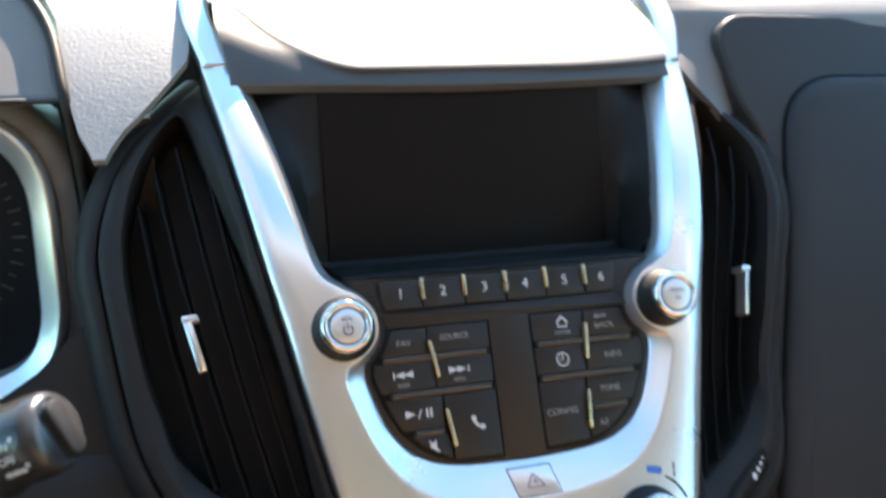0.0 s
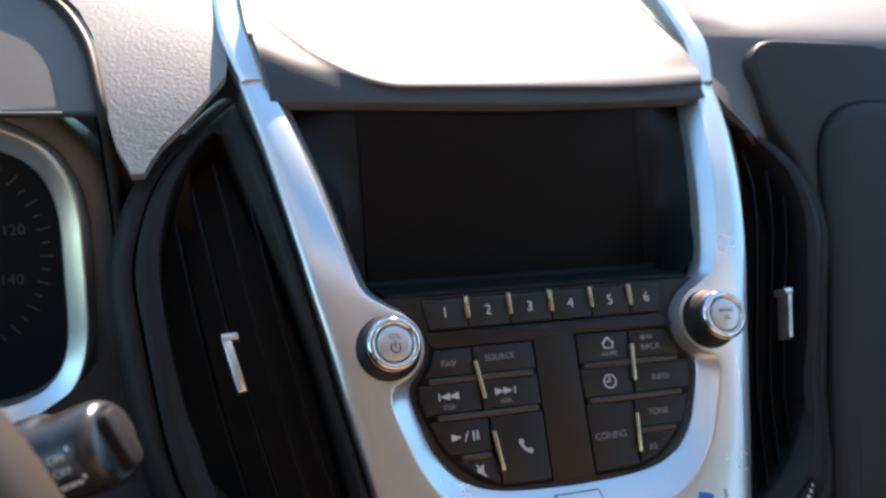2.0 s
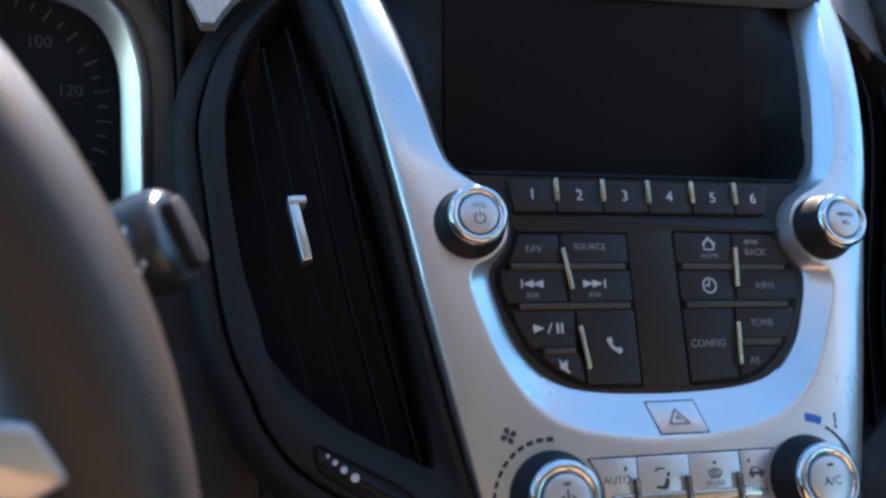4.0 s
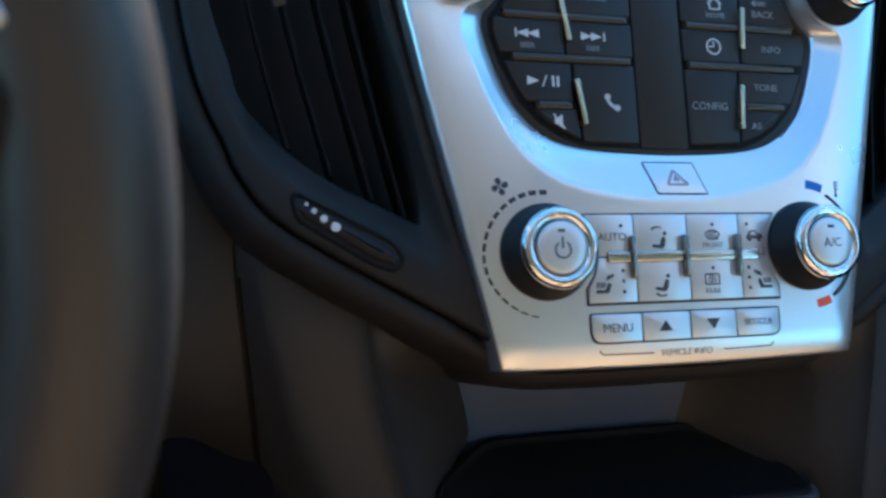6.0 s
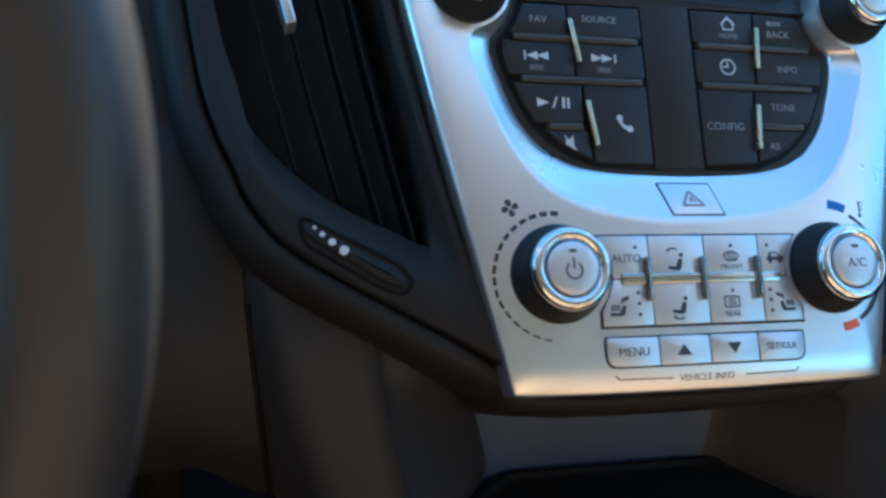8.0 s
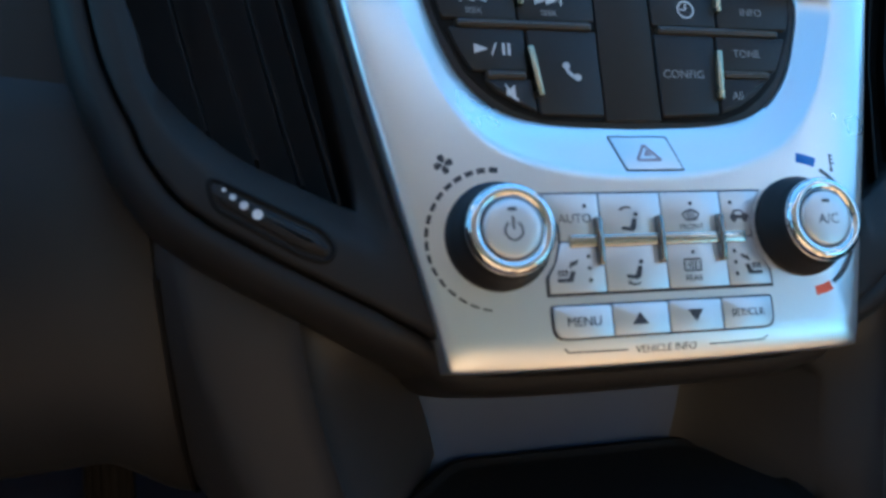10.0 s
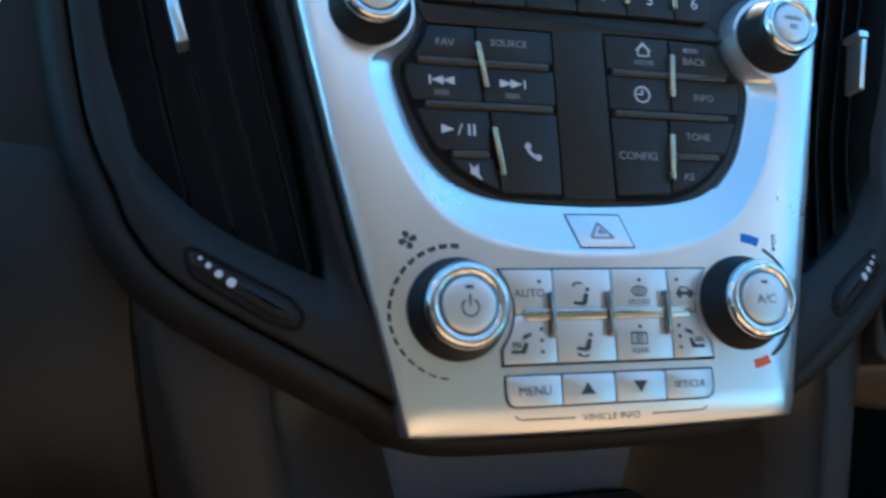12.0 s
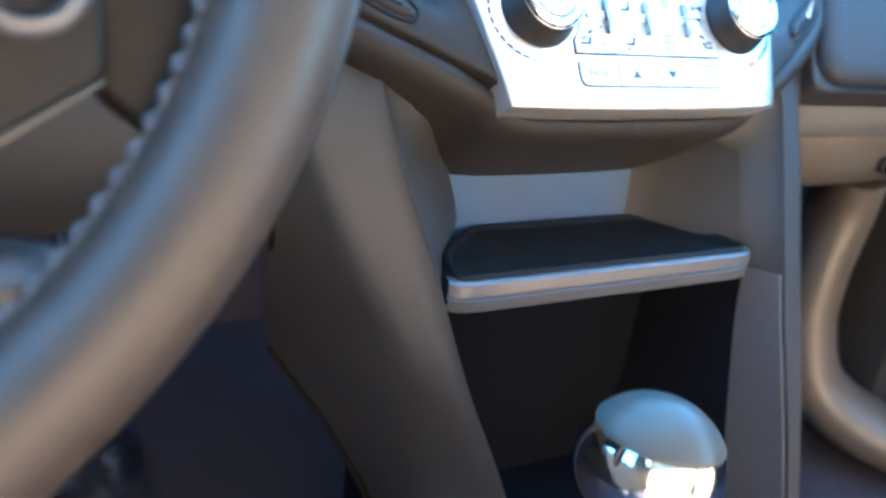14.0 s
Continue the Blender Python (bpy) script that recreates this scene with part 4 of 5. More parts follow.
def air_vent(sx):
    side = "driver's side" if sx < 0 else "passenger's side"
    ob = thing("air_vent", PN(sx * 140, 20, -30), "tall black air vent with upright louvres, " + side, "air vent", "vents beside the centre panel")

    def VN(u, v, w):
        return PN(sx * slim(sx, u, v), v, -6 - 0.16 * (u - 80) + w + drop(v) * 0.8 + bulge(v))
    outer = [(u - 1.0, v) for v, u in VENT_OUT][::-1] + [(lerp_table(RAIL, v) + 1.4, v) for v in np.linspace(-56, 236, 16)]
    outer = [(p.x, p.y) for p in spline([(a, b, 0) for a, b in outer[:13]], 3)] + outer[13:]
    inner = [(p.x, p.y) for p in spline([(a, b, 0) for a, b in V_IN + V_IN[:1]], 3)[:-1]]
    cen = Vector((138, 95))

    def at_angle(poly, a):
        d = Vector((math.cos(a) * 0.55, math.sin(a)))
        best = None
        for i in range(len(poly)):
            p, q = Vector(poly[i - 1]), Vector(poly[i])
            e = q - p
            det = d.x * -e.y + e.x * d.y
            if abs(det) < 1e-9:
                continue
            r = p - cen
            k = (r.x * -e.y + e.x * r.y) / det
            m = (d.x * r.y - d.y * r.x) / det
            if k > 0 and -1e-6 <= m <= 1 + 1e-6 and (best is None or k > best):
                best = k
        return tuple(cen + d * (best or 1.0))
    angs = [2 * math.pi * i / 160 for i in range(160)]
    ro, ri = [at_angle(outer, a) for a in angs], [at_angle(inner, a) for a in angs]
    mixr = lambda f: [(a[0] + (b[0] - a[0]) * f, a[1] + (b[1] - a[1]) * f) for a, b in zip(ro, ri)]
    wide = [min(1.0, math.dist(a, b) / 22) ** 2 for a, b in zip(ro, ri)]      # the narrow strip by the rail stays flat
    rings = [[VN(x, y, w * k if -7 < w < -0.7 and f > 0.5 else w) for (x, y), k in zip(mixr(f), wide)] for f, w in ((0.0, -14), (0.0, -1.6), (0.02, -0.5), (0.07, 0.0), (0.45, 0.3), (0.56, 0.0), (0.62, -0.8), (0.96, -6.0), (1.0, -7.5), (1.0, -40))]
    part("frame", loops(bmesh.new(), rings, True, False, True), BEZEL, ob, "charcoal plastic vent frame", angle=45)
    # upright louvres
    for (u0, v0), (u1, v1) in (((158, 194), (119, -1)), ((169, 180), (134, 9)), ((177.5, 162), (150, 20)), ((146, 196), (107, -8))):
        rings = []
        for k in range(9):
            f = k / 8
            u, v = u0 + (u1 - u0) * f, v0 + (v1 - v0) * f
            u += 2.5 * math.sin(math.pi * f)
            rings.append([VN(u - 0.8, v, -9.4), VN(u - 0.4, v, -8.8), VN(u + 0.4, v, -8.8), VN(u + 0.8, v, -9.4), VN(u + 0.5 + 4.0 * (sx + 0.5), v, -24 + 6 * sx), VN(u - 0.5 + 4.0 * (sx + 0.5), v, -24 + 6 * sx)])
        part("louvre", loops(bmesh.new(), rings, True, True, True), LOUVRE, ob)
    # chrome tab on the middle louvre
    a, b = ((157.4, 101.0), (151.4, 75.5)) if sx < 0 else ((161.8, 101.0), (158.6, 75.0))
    tab = part("tab", prism(roundpoly(stroke(b, a, 4.2), 0.8, 3), -8, 1.6, 0.7, VN), SILVER, ob, "small chrome sliding tab")
    part("tab_head", prism(roundpoly([(a[0] - 6.0, a[1] - 1.6), (a[0] + 2.0, a[1] - 1.8), (a[0] + 2.2, a[1] + 1.6), (a[0] - 5.2, a[1] + 1.8)], 0.8, 3), -8, 2.4, 0.7, VN), SILVER, tab)
    # thumbwheel in a slot under the louvres
    slot = [(149.5, 0.5), (147.5, -8.5), (121.5, -25.5), (113.5, -28.5), (111.0, -25.0), (115.0, -19.0)]
    part("slot_rim", loops(bmesh.new(), [[VN(x, y, w) for x, y in inset(roundpoly(slot, 3.0, 4), d)] for d, w in ((-1.6, -2), (-1.6, 0.5), (-1.0, 0.9), (-0.2, 0.7), (0.4, -1.6))], True, True, True), LOUVRE, ob, "black slot", angle=60)
    hump = [[VN(x, y, w) for x, y in inset(roundpoly(slot, 3.0, 4), d)] for d, w in ((0.9, -3), (0.9, 0.2), (1.6, 1.3), (2.8, 1.9), (4.0, 2.1))]
    wheel_ = part("thumbwheel", loops(bmesh.new(), hump, True, True, True), APRON, ob, "black rounded thumbwheel", angle=70)
    icon([circle(c, r, 14) for c, r in (((144.9, -3.6), 0.7), ((142.2, -6.2), 1.05), ((138.8, -9.2), 1.4), ((134.6, -12.4), 1.75))], WHITE_INK, wheel_, 1.7, VN, "white_dot", 0.5)
    return ob


air_vent(-1)
air_vent(1)

# ---------------------------------------------------------------- instrument cluster
cluster = thing("instrument_cluster", (-0.31, 0.50, 0.63), "black dial in a rounded satin silver ring", "instrument cluster")


def CN(a, b, c):
    """On the dial: millimetres across and up from its middle, and out of it."""
    t = radians(12)
    return Vector((-0.303, 0.478, 0.712)) + Vector((a, b * math.sin(t) - c * math.cos(t), b * math.cos(t) + c * math.sin(t))) * 0.001


ring_o = roundpoly([(-84, -82), (82, -83), (82, 82), (-84, 82)], [62, 60, 62, 56], 12)
rings = [[CN(x, y, w) for x, y in inset(ring_o, d)] for d, w in ((0, -12), (0, 1.5), (0.5, 4.2), (1.5, 6.4), (2.8, 7.6), (3.8, 7.9), (4.8, 7.5), (13.6, 1.0), (14.6, -0.2), (15.0, -22))]
part("silver_ring", loops(bmesh.new(), rings, True), SILVER, cluster, "rounded satin silver ring", angle=40)
part("dial", prism(inset(ring_o, 13), -26, -12, 0.5, CN), DIAL, cluster, "black dial face")
for k in range(29):
    a = 130 - k * 7.4
    r1 = 58 if k % 2 else 60
    r0 = r1 - (4 if k % 2 else 7)
    c, q = math.cos(radians(a)), math.sin(radians(a))
    part("scale_line", prism(stroke((2 + r0 * c, 12 + r0 * q), (2 + r1 * c, 12 + r1 * q), 0.9), -12, -11.85, 0.02, CN), DIM_INK, cluster, smooth=False)
for t_, a in (("80", 86), ("100", 49), ("120", 12.5), ("140", -24)):
    words(t_, 2 + 42 * math.cos(radians(a)), 14 + 42 * math.sin(radians(a)), 8.0, DIM_INK, cluster, -12, CN, name="numeral")
shro = [[CN(x, y, w) for x, y in inset(ring_o, -d)] for d, w in ((0, -10), (0.4, 1), (5, 1.5), (10, 0), (13.0, -3), (14.4, -8), (14.6, -60))]
part("shroud", loops(bmesh.new(), shro, True), COWLM, cluster, "smooth dark plastic round the ring", angle=60)

# cowl over the dials: a rolled edge, a smooth face behind it and its side
binn = thing("instrument_cowl", (-0.31, 0.45, 0.80), "smooth dark cowl with a rolled edge over the instruments", "dashboard cowl")
RIMC = spline([(-0.2065, 0.474, 0.720), (-0.2055, 0.471, 0.745), (-0.2070, 0.470, 0.780), (-0.2085, 0.470, 0.797), (-0.2115, 0.484, 0.811), (-0.2160, 0.503, 0.825), (-0.2240, 0.520, 0.837), (-0.2350, 0.533, 0.847),
               (-0.2520, 0.545, 0.857), (-0.280, 0.560, 0.867), (-0.33, 0.570, 0.875), (-0.41, 0.575, 0.879), (-0.51, 0.575, 0.879)], 6)
part("rolled_edge", tube(RIMC, 0.0028, 12), APRON, binn, "dark rolled edge of the cowl", angle=80)


def cowl_face(s, t):
    top = RIMC[18:]
    k = t * (len(top) - 1)
    i = min(int(k), len(top) - 2)
    p = top[i].lerp(top[i + 1], k - i)
    q = Vector((p.x + (min(p.x, -0.33) - p.x) * s * 0.6, p.y, p.z + (0.7985 - p.z) * s))
    return Vector((q.x, 0.473 + 1.25 * max(0, q.z - 0.7985), q.z)) + Vector((-0.001, 0, -0.001))


part("face", sheet(cowl_face, 20, len(RIMC) - 19, (0, 0.004, 0.001)), COWLM, binn, "smooth inner face of the cowl", angle=60)
part("side", loops(bmesh.new(), [[p + Vector((-0.001, d, 0.06 * d)) for p in RIMC[:60]] for d in (0, 0.02, 0.06, 0.14)] + [[p + Vector((-0.004, d, -0.004)) for p in RIMC[:60]] for d in (0.14, 0)], False), COWLM, binn, "side and top of the cowl", angle=60)
part("joint", tube([Vector((x, 0.4725, 0.7965)) for x in np.linspace(-0.50, -0.210, 12)], 0.0016, 8), BLACK, binn, "dark joint under the cowl")
part("infill", box((-0.206, 0.478, 0.50), (-0.170, 0.488, 0.785)), LOWER, binn, "dark panel behind the instruments", smooth=False)

# ---------------------------------------------------------------- steering wheel
WC, WT, WR, RT = Vector((-0.3721, 0.1951, 0.6755)), radians(16.9), 0.1715, 0.0161
wheel = thing("steering_wheel", WC, "dark grey leather steering wheel with grey stitching", "steering wheel")


def WN(a, b, c=0.0):
    return WC + Vector((a, a * 0.036 + b * math.sin(WT) - c * math.cos(WT), b * math.cos(WT) + c * math.sin(WT))) * 0.001


def WS(a, b, c=0.0):
    """On the spokes, which rise towards the rim."""
    return WN(a, b, c + (abs(a) - 100) * 0.15)


rim_path = [WN(WR * 1000 * math.cos(a), WR * 1000 * math.sin(a)) for a in (2 * math.pi * i / 120 for i in range(120))]
part("rim", tube(rim_path, RT, 22, True), LEATHER, wheel, "leather-wrapped rim", angle=80)
bm = bmesh.new()
for i in range(150):
    a = 2 * math.pi * i / 150
    r = WR * 1000 - RT * 1000 * 0.96
    for f in (-1, 1):
        p, q = WN((r - 0.6) * math.cos(a), (r - 0.6) * math.sin(a), 2.0 + 3.2 * f), WN((r + 0.2) * math.cos(a + 0.034), (r + 0.2) * math.sin(a + 0.034), 2.0 - 2.6 * f)
        tube([p, p.lerp(q, 0.5) + (WC - p).normalized() * (0.0009 + 0.0004 * f), q], [0.0007, 0.0013, 0.0007], 6, False, bm)
part("stitching", bm, THREAD, wheel, "thick grey stitching inside the rim")
hubo = roundpoly([(-86, -66), (86, -66), (104, -20), (98, 42), (56, 62), (-56, 62), (-98, 42), (-104, -20)], 24, 6)
part("hub", loops(bmesh.new(), [[WN(x, y, w) for x, y in inset(hubo, d)] for d, w in ((2, -40), (0, -4), (1, 8), (6, 14), (18, 18), (40, 20))], True, True, True), HUB, wheel, "dark padded hub", angle=60)
for sx in (-1, 1):
    sp = roundpoly([(sx * 84, -86), (sx * 105, -82), (sx * 126.5, -69.5), (sx * 128, -20), (sx * 128, 22), (sx * 94, 38)], 3, 4)
    part("spoke", prism(sp, -48, -0.5, 1.5, WN), HUB, wheel, "dark spoke", angle=60)
    en = roundpoly([(sx * 124, -72), (sx * 138, -84), (sx * 160, -60), (sx * 164, 0), (sx * 160, 20), (sx * 124, 20)], 5, 4)
    part("spoke_end", prism(en, -20, -4, 3, WN), HUB, wheel, "dark leather where the spoke meets the rim", angle=60)
    tr_ = roundpoly([(sx * 100, 33), (sx * 157, 28), (sx * 165, 32.5), (sx * 158, 43), (sx * 100, 50)], 1.5, 4)
    part("spoke_trim", prism(tr_, -20, 6, 1.5, WS), SILVER, wheel, "bright silver spoke insert", angle=60)
    rest = roundpoly([(sx * 112, 27), (sx * 161, 27), (sx * 165, 21), (sx * 161, 13), (sx * 150, 6), (sx * 112, 4)], 4, 5)
    part("thumb_rest", prism(rest, -20, 5.6, 1.2, WS), HUB, wheel, "dark rounded thumb rest", angle=60)
    part("switch_ring", lathe([(12, -4), (12, 3), (10.8, 4.5), (8.6, 4.5), (7.6, 2), (7.6, -4)], WN(sx * 113, -51, 0), WN(0, 0, 10) - WN(0, 0, 0), 32), SHELF_TRIM, wheel, "grey switch surround", angle=60)
    edge = [(sx * 84, -87), (sx * 105.4, -83.0), (sx * 126.2, -70.8), (sx * 125.8, -69.6), (sx * 105.0, -81.4), (sx * 84, -85.4)]
    part("lower_trim", prism(edge, -16, 0.2, 0.3, WN), STALKM, wheel, "thin moulded edge under the spoke")
    lsp = roundpoly([(sx * 34, -100), (sx * 92, -100), (sx * 110, -103), (sx * 116, -106), (sx * 116, -118), (sx * 85, -147), (sx * 38, -160)], 5, 4)
    part("lower_spoke", loops(bmesh.new(), [[WN(x, y, w) for x, y in inset(lsp, d)] for d, w in ((0, -20), (0, -9), (0.8, -5), (2.4, -2), (5, 0.4), (9, 2.4), (14, 3.2))], True, True, True), LEATHER, wheel, "lower leather spoke", angle=60)
column = single("steering_column", tube([WN(0, -10, -36), WN(0, -10, -110), WN(0, -16, -300)], [0.052, 0.058, 0.064], 24), LOWER, "dark plastic steering column shroud", "steering column")

# ---------------------------------------------------------------- wiper stalk
stalk = thing("wiper_stalk", (-0.20, 0.274, 0.732), "dark grey wiper stalk with a flat end button", "stalk")
SA = Vector((0.864, -0.267, 0.426)).normalized()
SE = Vector((-0.1935, 0.2755, 0.7318))
part("barrel", lathe([(6, -120), (8, -90), (11, -62), (14.8, -42), (16.2, -30), (16.0, -24), (15.2, -21.5), (14.2, -20.6), (13.9, -19.6), (14.0, -12), (14.0, -6), (13.4, -2.6), (12.2, -0.8), (10.6, 0), (0, 0)], SE, SA, 36), STALKM, stalk, "dark grey tapering barrel", angle=50)
su = SA.cross(Vector((0, 0, 1))).normalized()
sv = su.cross(SA).normalized()


def ST(a, b, c):
    return SE + (su * a + sv * b + SA * c) * 0.001


part("end_button", prism(roundpoly([(-4.4, -10), (4.4, -10), (4.4, 10), (-4.4, 10)], 4.2, 6), -2, 3.2, 1.2, ST), RUBBER, stalk, "black oval end button")
part("end_groove", prism(roundpoly([(-5.4, -11), (5.4, -11), (5.4, 11), (-5.4, 11)], 5.2, 6), -2, 0.3, 0.1, ST), GLOSS, stalk)


def BARREL(u, v, w):
    """Round the barrel: along it from the end, up round it and out, in millimetres."""
    a = v / 14.0
    return SE + (SA * u + (su * math.cos(a) + sv * math.sin(a)) * (14.02 + w)) * 0.001


words("ON", -11.6, 6.0, 3.6, WHITE_INK, stalk, 0.0, BARREL, name="lettering")
words("OFF", -11.0, 1.6, 3.6, WHITE_INK, stalk, 0.0, BARREL, name="lettering")
for u0, u1, v0 in ((-14.5, -12.2, -4.0), (-11.8, -9.4, -4.0), (-9.0, -7.0, -4.0), (-8.0, -6.8, 7.0), (-6.2, -5.0, -2.6)):
    icon([[(u0 + (u1 - u0) * k / 4, v0) for k in range(5)] + [(u1 - (u1 - u0) * k / 4, v0 + 1.6) for k in range(5)]], WHITE_INK, stalk, 0.0, BARREL, "white_bar")

# ---------------------------------------------------------------- centre console under the panel
console = thing("centre_console", (0, 0.30, 0.16), "charcoal plastic centre console with an open pocket", "centre console")
EDGE_L = [(-0.122, 0.352, 0.602), (-0.122, 0.330, 0.574), (-0.1165, 0.316, 0.545), (-0.1035, 0.296, 0.500), (-0.0925, 0.271, 0.450), (-0.0800, 0.245, 0.405), (-0.066, 0.212, 0.330), (-0.060, 0.190, 0.240), (-0.060, 0.185, 0.165)]
EDGE_R = [(-0.122, 0.352, 0.602), (-0.122, 0.330, 0.574), (-0.1165, 0.312, 0.545), (-0.1105, 0.290, 0.500), (-0.1095, 0.270, 0.450), (-0.1100, 0.250, 0.400), (-0.1105, 0.226, 0.330), (-0.110, 0.200, 0.240), (-0.110, 0.190, 0.165)]
REAR = [(-0.172, 0.376, 0.622), (-0.172, 0.352, 0.590), (-0.171, 0.372, 0.545), (-0.168, 0.398, 0.490), (-0.156, 0.415, 0.440), (-0.143, 0.420, 0.395), (-0.124, 0.420, 0.330), (-0.110, 0.415, 0.240), (-0.105, 0.41, 0.165)]
REAR_L = [(-0.1715, 0.381, 0.626), (-0.1700, 0.357, 0.590), (-0.1660, 0.345, 0.545), (-0.1610, 0.352, 0.497), (-0.150, 0.395, 0.440), (-0.140, 0.412, 0.397), (-0.100, 0.395, 0.335), (-0.068, 0.360, 0.260), (-0.060, 0.330, 0.165)]
POCK = [(-0.080, 0.352, 0.590), (-0.080, 0.330, 0.560), (-0.074, 0.352, 0.535), (-0.062, 0.352, 0.490), (-0.064, 0.40, 0.450), (-0.062, 0.42, 0.400), (-0.056, 0.42, 0.330), (-0.050, 0.40, 0.240), (-0.050, 0.39, 0.165)]


CREASE_L = [(-0.161, 0.367, 0.614), (-0.160, 0.342, 0.580), (-0.152, 0.328, 0.545), (-0.136, 0.311, 0.500), (-0.116, 0.294, 0.455), (-0.098, 0.282, 0.412), (-0.082, 0.262, 0.330), (-0.075, 0.250, 0.240), (-0.075, 0.245, 0.165)]
CREASE_R = [(-0.140, 0.358, 0.604), (-0.140, 0.336, 0.576), (-0.138, 0.317, 0.545), (-0.131, 0.294, 0.500), (-0.128, 0.273, 0.450), (-0.126, 0.253, 0.400), (-0.124, 0.229, 0.330), (-0.122, 0.203, 0.240), (-0.122, 0.193, 0.165)]


def strip(sx, A, B, rows, n=5, bow=0.0, dirn=(0, 0, 0)):
    a, b = spline(A, n), spline(B, n)
    rings = []
    for f in rows:
        rings.append([Vector(((p.x + (q.x - p.x) * f) * -sx, p.y + (q.y - p.y) * f, p.z + (q.z - p.z) * f)) + Vector(dirn) * bow * math.sin(math.pi * f) for p, q in zip(a, b)])
    return rings


def console_side(sx):
    # flank, rounded front edge, inner wall
    EDGE = EDGE_L if sx < 0 else EDGE_R
    CREASE = CREASE_L if sx < 0 else CREASE_R
    fl = strip(sx, CREASE, REAR_L if sx < 0 else REAR, (1.0, 0.7, 0.4, 0.18, 0.08), 5) + strip(sx, EDGE, CREASE, (0.9, 0.7, 0.45, 0.2, 0.05), 5)
    ed = strip(sx, EDGE, POCK, (0.0, 0.05, 0.12, 0.3, 0.6, 0.9, 1.0), 5)
    nose = [p + Vector((sx * -0.0006, -0.0015, 0)) for p in ed[0]]
    return loops(bmesh.new(), fl + [nose] + ed[1:], False)


part("side_panel", console_side(-1), CONSOLE, console, "tapering charcoal side panel", angle=60)
part("side_panel", console_side(1), CONSOLE, console, "tapering charcoal side panel", angle=60)
# added lining of the cavity under the shelf, near-black to paint in its shade
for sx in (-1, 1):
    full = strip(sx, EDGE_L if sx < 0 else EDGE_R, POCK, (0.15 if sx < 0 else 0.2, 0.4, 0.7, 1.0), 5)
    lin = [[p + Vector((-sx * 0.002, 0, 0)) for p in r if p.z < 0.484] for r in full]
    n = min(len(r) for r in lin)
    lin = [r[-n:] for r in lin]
    part("cavity_shade_lining", loops(bmesh.new(), lin + [[p + Vector((-sx * -0.001, 0, 0)) for p in r] for r in lin[::-1]], False), CAVITY, console, "added cavity lining, near-black to paint in shade", angle=60)
# added paler strip that paints the light on the wall's front edge
edge_rows = [[p + Vector((-0.0022, -0.0008, 0)) for p in r if p.z < 0.488] for r in strip(1, EDGE_R, POCK, (0.01, 0.03, 0.11, 0.19, 0.205), 5)]
n = min(len(r) for r in edge_rows)
part("lit_edge_strip", loops(bmesh.new(), [[p + Vector((0.003, 0, 0)) for p in edge_rows[0][-n:]]] + [r[-n:] for r in edge_rows] + [[p + Vector((0.003, 0, 0)) for p in edge_rows[-1][-n:]]], False), SHELF_TRIM, console, "added grey strip painting light on the cavity wall's front edge", angle=60)
# pocket back wall, leaning, with rounded corners into the sides; its blue paints in reflected sky
pb, pw = [], []
for z, y, x0, x1 in ((0.540, 0.3660, -0.078, 0.0560), (0.523, 0.3610, -0.072, 0.0522), (0.505, 0.3555, -0.062, 0.0490), (0.488, 0.3510, -0.0535, 0.0455), (0.470, 0.349, -0.052, 0.0445)):
    pb.append([Vector((x0 - 0.014, y - 0.0035, z)), Vector((x0 - 0.006, y - 0.0030, z)), Vector((x0 - 0.001, y - 0.0012, z))] + [Vector((x0 + (x1 - x0) * k, y, z)) for k in np.linspace(0.03, 0.97, 6)] + [Vector((x1 + 0.0015, y - 0.002, z))])
    pw.append([Vector((x1 + (0.092 - x1) * k, y - 0.001 - 0.046 * k ** 1.3, z)) for k in np.linspace(0, 1, 10)])
for nm, rows_, m_, lab in (("pocket_back", pb, POCKET, "smooth back of the pocket, blue to paint in reflected sky"), ("pocket_wall", pw, CONSOLE, "charcoal side wall of the pocket")):
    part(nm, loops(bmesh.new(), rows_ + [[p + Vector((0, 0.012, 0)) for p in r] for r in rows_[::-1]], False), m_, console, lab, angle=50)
# back and floor of the cavity carry the same painted shade
part("cavity_back", box((-0.078, 0.352, 0.16), (0.078, 0.43, 0.478)), CAVITY, console, "back of the lower cavity, near-black to paint in shade", smooth=False)
part("tunnel", box((-0.062, 0.02, 0.16), (0.10, 0.42, 0.32), bev=0.012), CAVITY, console, "floor of the lower cavity, near-black to paint in shade")
# slim seam beside the knee panel
part("seam", tube([Vector((knee_edge(p.z) + 0.001, p.y - 0.0002, p.z)) for p in KNEE[6:20]], 0.0013, 6), LOUVRE, console, "dark joint line")

part("gap", tube(spline(REAR_L[5:8], 5), 0.0035, 8), LOUVRE, console, "dark gap beside the carpet")

shelf = thing("storage_shelf", (0, 0.32, 0.475), "black rubber-lined shelf with a grey front edge", "shelf")
so = roundpoly([(-92, 293), (92, 293), (88, 322), (56, 351), (-56, 351), (-88, 322)], [7, 7, 14, 8, 8, 14], 5)
ID = lambda x, y, z: Vector((x, y, z)) * 0.001
part("tray", prism(so, 478, 490.5, 1.0, ID), BLACK, shelf, angle=50)
rim = loops(bmesh.new(), [[ID(x, y, z) for x, y in inset(so, d)] for d, z in ((0.5, 489), (0.5, 492.2), (1.6, 493.4), (3.4, 493.4), (5, 491.2), (6, 490.8), (30, 490.6))], True, False, True)
part("mat", rim, MAT_RUBBER, shelf, "black rubber mat with a raised rim", angle=40)
fr = []
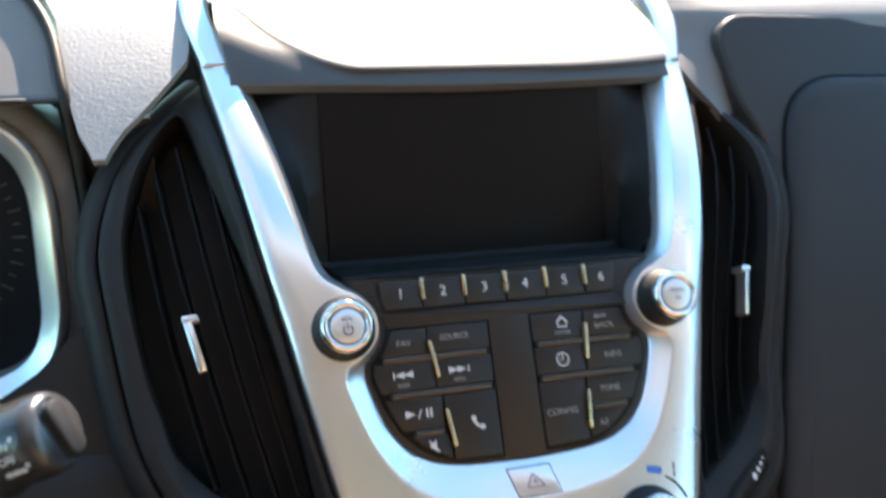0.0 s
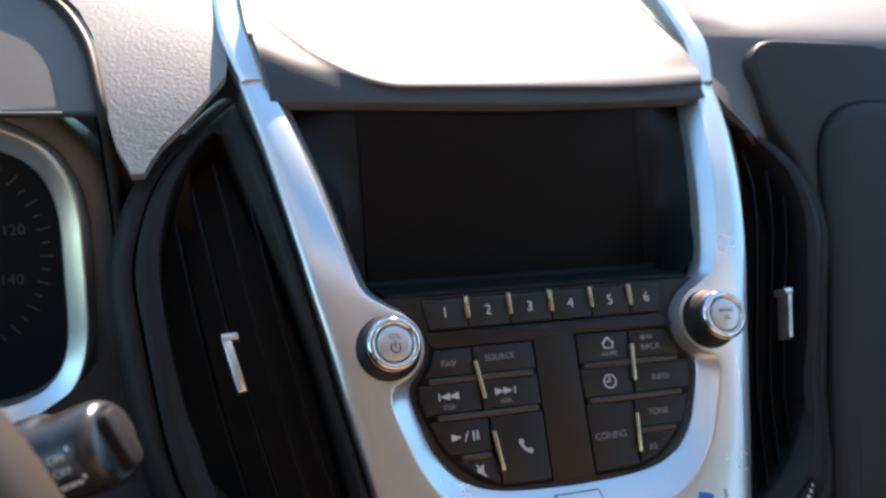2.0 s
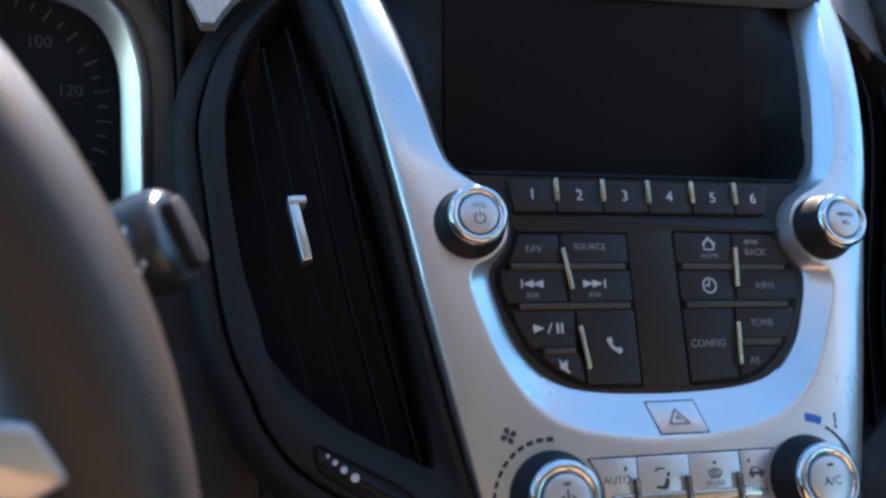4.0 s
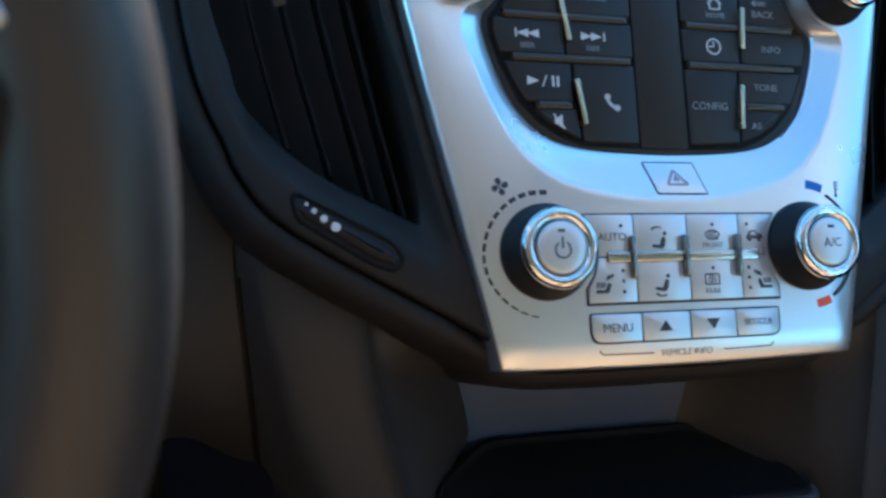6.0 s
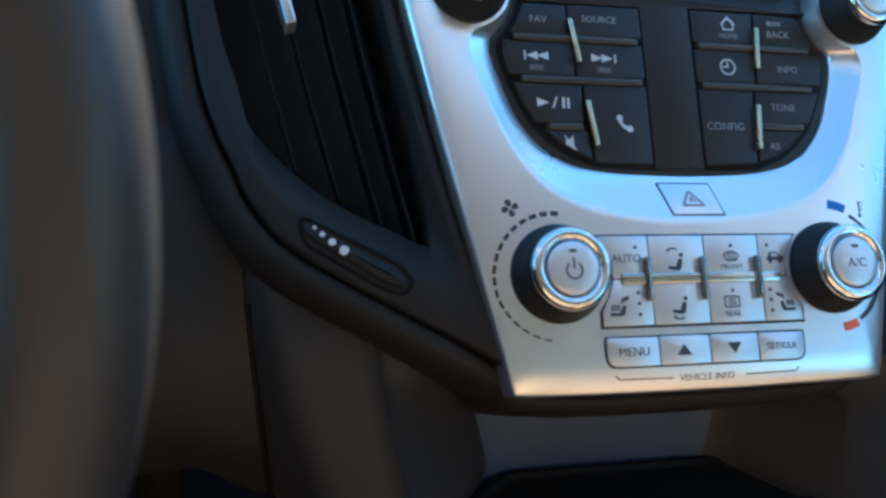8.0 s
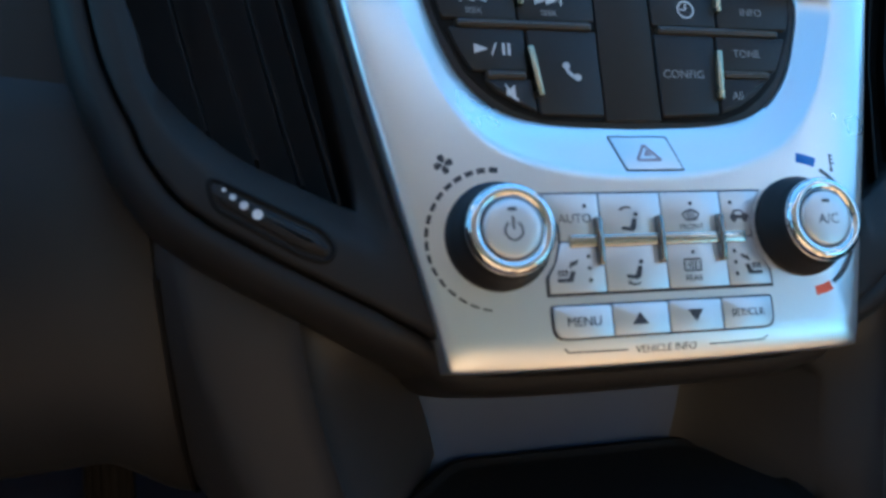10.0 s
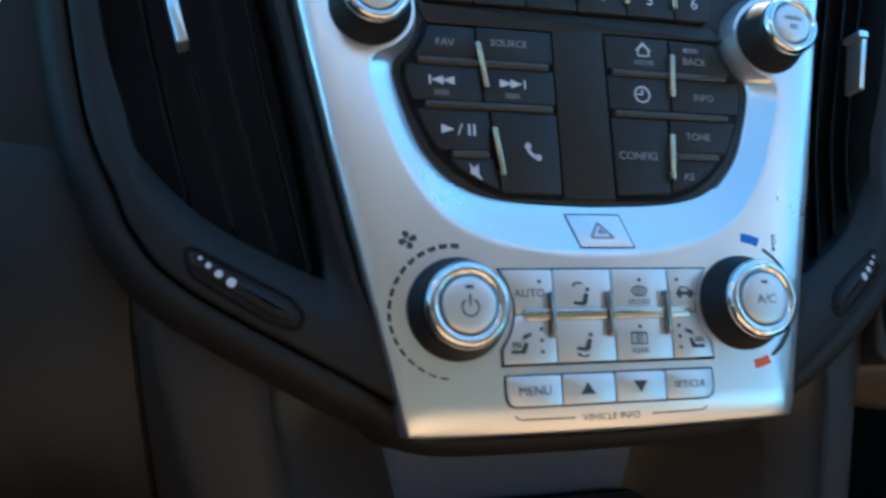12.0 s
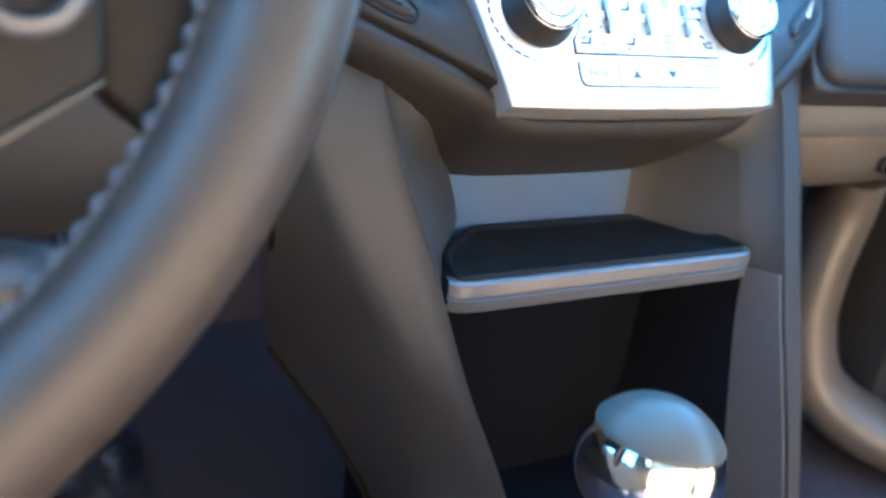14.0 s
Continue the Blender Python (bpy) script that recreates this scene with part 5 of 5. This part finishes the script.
for dx, yy, z in ((0, 296, 491.5), (0, 291.4, 491.4), (0.5, 290.0, 490.2), (0.6, 289.4, 485.0), (0.6, 290.6, 484.2), (0.6, 290.6, 483.4), (0.4, 289.2, 482.6), (0, 290.0, 476.5), (-1, 292, 475.2), (-1, 300, 475.2)):
    fr.append([ID(k * (94 + dx), yy + 5.0 * abs(k) ** 24, z) for k in np.linspace(-1, 1, 61)])
part("front_trim", loops(bmesh.new(), fr, False), SHELF_TRIM, shelf, "grooved grey front edge", angle=35)

# ---------------------------------------------------------------- gear selector
gear = thing("gear_selector", (-0.045, 0.19, 0.33), "grey gear knob with a chrome front", "gear selector")
GO = Vector((-0.0485, 0.1975, 0.4525))
ga = Vector((0.10, 0.26, 0.96)).normalized()
gx = Vector((0.80, -0.58, 0.0))
gx = (gx - ga * gx.dot(ga)).normalized()
gy = ga.cross(gx)


def egg(turned):
    """A point of the knob's rounded form for a direction of the unit ball."""
    q = turned.normalized()
    return GO + gx * q.x * 0.0305 + gy * q.y * 0.0255 + ga * q.z * 0.0290


def knob_shell(axis, spread, rise, nr=18, seg=40):
    axis = Vector(axis).normalized()
    side = axis.orthogonal().normalized()
    other = axis.cross(side)
    rings = []
    for i in range(nr + 1):
        f = radians(spread) * (1 - i / nr)
        f = max(f, 0.01)
        k = rise if i else 0.985
        rings.append([GO + (egg(axis * math.cos(f) + (side * math.cos(a) + other * math.sin(a)) * math.sin(f)) - GO) * k for a in (2 * math.pi * j / seg for j in range(seg))])
    return loops(bmesh.new(), rings, True, True, True)


part("body", knob_shell((0, 0, 1), 168, 1.0, 30), CHROME, gear, "bright chrome knob body", angle=80)
part("cap", knob_shell((0.16, -0.215, 0.96), 61, 1.012), CAP_GREY, gear, "slate grey oval cap", angle=60)
part("shaft", tube([GO - ga * 0.026, GO - ga * 0.08, GO - ga * 0.125], [0.012, 0.010, 0.011], 20), GLOSS, gear, "black shaft")
part("boot", tube([GO - ga * 0.075, GO - ga * 0.10, GO - ga * 0.128], [0.014, 0.026, 0.045], 24), LEATHER, gear, "dark leather boot")

# ---------------------------------------------------------------- footwell
pedal = thing("accelerator_pedal", (-0.235, 0.62, 0.24), "black ribbed accelerator pedal", "pedal")
pt = radians(20)


def PD(a, b, c):
    return Vector((-0.236, 0.62, 0.29)) + Vector((a, b * math.sin(pt) - c * math.cos(pt), b * math.cos(pt) + c * math.sin(pt))) * 0.001


part("pad", prism(roundpoly(rect(-18, -54, 18, 54), 5, 4), -5, 3, 1.5, PD), LOUVRE, pedal, "black pedal pad")
for k in range(5):
    part("rib", prism(roundpoly(rect(-14 + k * 6.2, -48, -11 + k * 6.2, 48), 1, 2), 2, 5.5, 0.6, PD), LOUVRE, pedal)
part("arm", tube([PD(0, 40, -6), PD(0, 70, -30), PD(0, 200, -130)], 0.008, 10), BLACK, pedal, "black pedal arm")
# crumpled clear film left on the carpet
def film_fn(s, t):
    x, y = -0.335 + 0.15 * s, 0.575 + 0.085 * t
    n1 = noise.noise(Vector((x * 26, y * 34, 1.0))) + 0.35 * noise.noise(Vector((x * 90, y * 70, 4.0)))
    return Vector((x + 0.006 * n1, y, 0.168 + 0.013 * abs(n1) + 0.018 * math.sin(3.1 * s) * t))


single("plastic_film", sheet(film_fn, 60, 36, (0, 0, -0.0004)), FILM, "crumpled shiny clear plastic film on the carpet", "plastic film", angle=5)

# ---------------------------------------------------------------- passenger side, low
glove = thing("glove_box", (0.48, 0.44, 0.47), "dark glove box with a pull handle under the dash", "glove box")
gb = []
for y, z, r in ((0.50, 0.600, 0), (0.400, 0.598, 0.0), (0.386, 0.575, 0), (0.388, 0.520, 0), (0.400, 0.490, 0), (0.425, 0.472, 0), (0.52, 0.466, 0)):
    gb.append([Vector((x, y + 0.05 * max(0, (0.30 - x) / 0.1) ** 2, z)) for x in np.linspace(0.205, 0.74, 24)])
gb += [[p + Vector((0, 0.03, -0.004)) for p in r] for r in gb[::-1]]
part("door", loops(bmesh.new(), gb, False), GLOVE, glove, "dark moulded glove box door, warmed to paint in tan light", angle=60)
part("handle", prism(roundpoly(rect(330, 492, 470, 506), 6, 4), 394, 388.5, 1.5, lambda a, b, c: Vector((a, c, b)) * 0.001), GLOSS, glove, "black pull handle")
pocket = thing("door_pocket", (0.47, 0.45, 0.18), "curved trim of the passenger door pocket", "door trim")
arch = spline([(0.40, 0.50, 0.462), (0.405, 0.505, 0.420), (0.395, 0.505, 0.350), (0.392, 0.495, 0.285), (0.405, 0.465, 0.225), (0.45, 0.40, 0.195), (0.54, 0.33, 0.185)], 6)
part("curved_trim", tube([Vector(p) + Vector((0.060, 0, 0)) for p in arch], [0.058] * len(arch), 18, False, None, 0.55), GLOVE, pocket, "broad curved charcoal trim, warmed to paint in tan light", angle=60)
part("pocket_liner", box((0.52, 0.44, 0.17), (0.55, 0.86, 0.50)), BLACK, pocket, "black pocket liner", smooth=False)
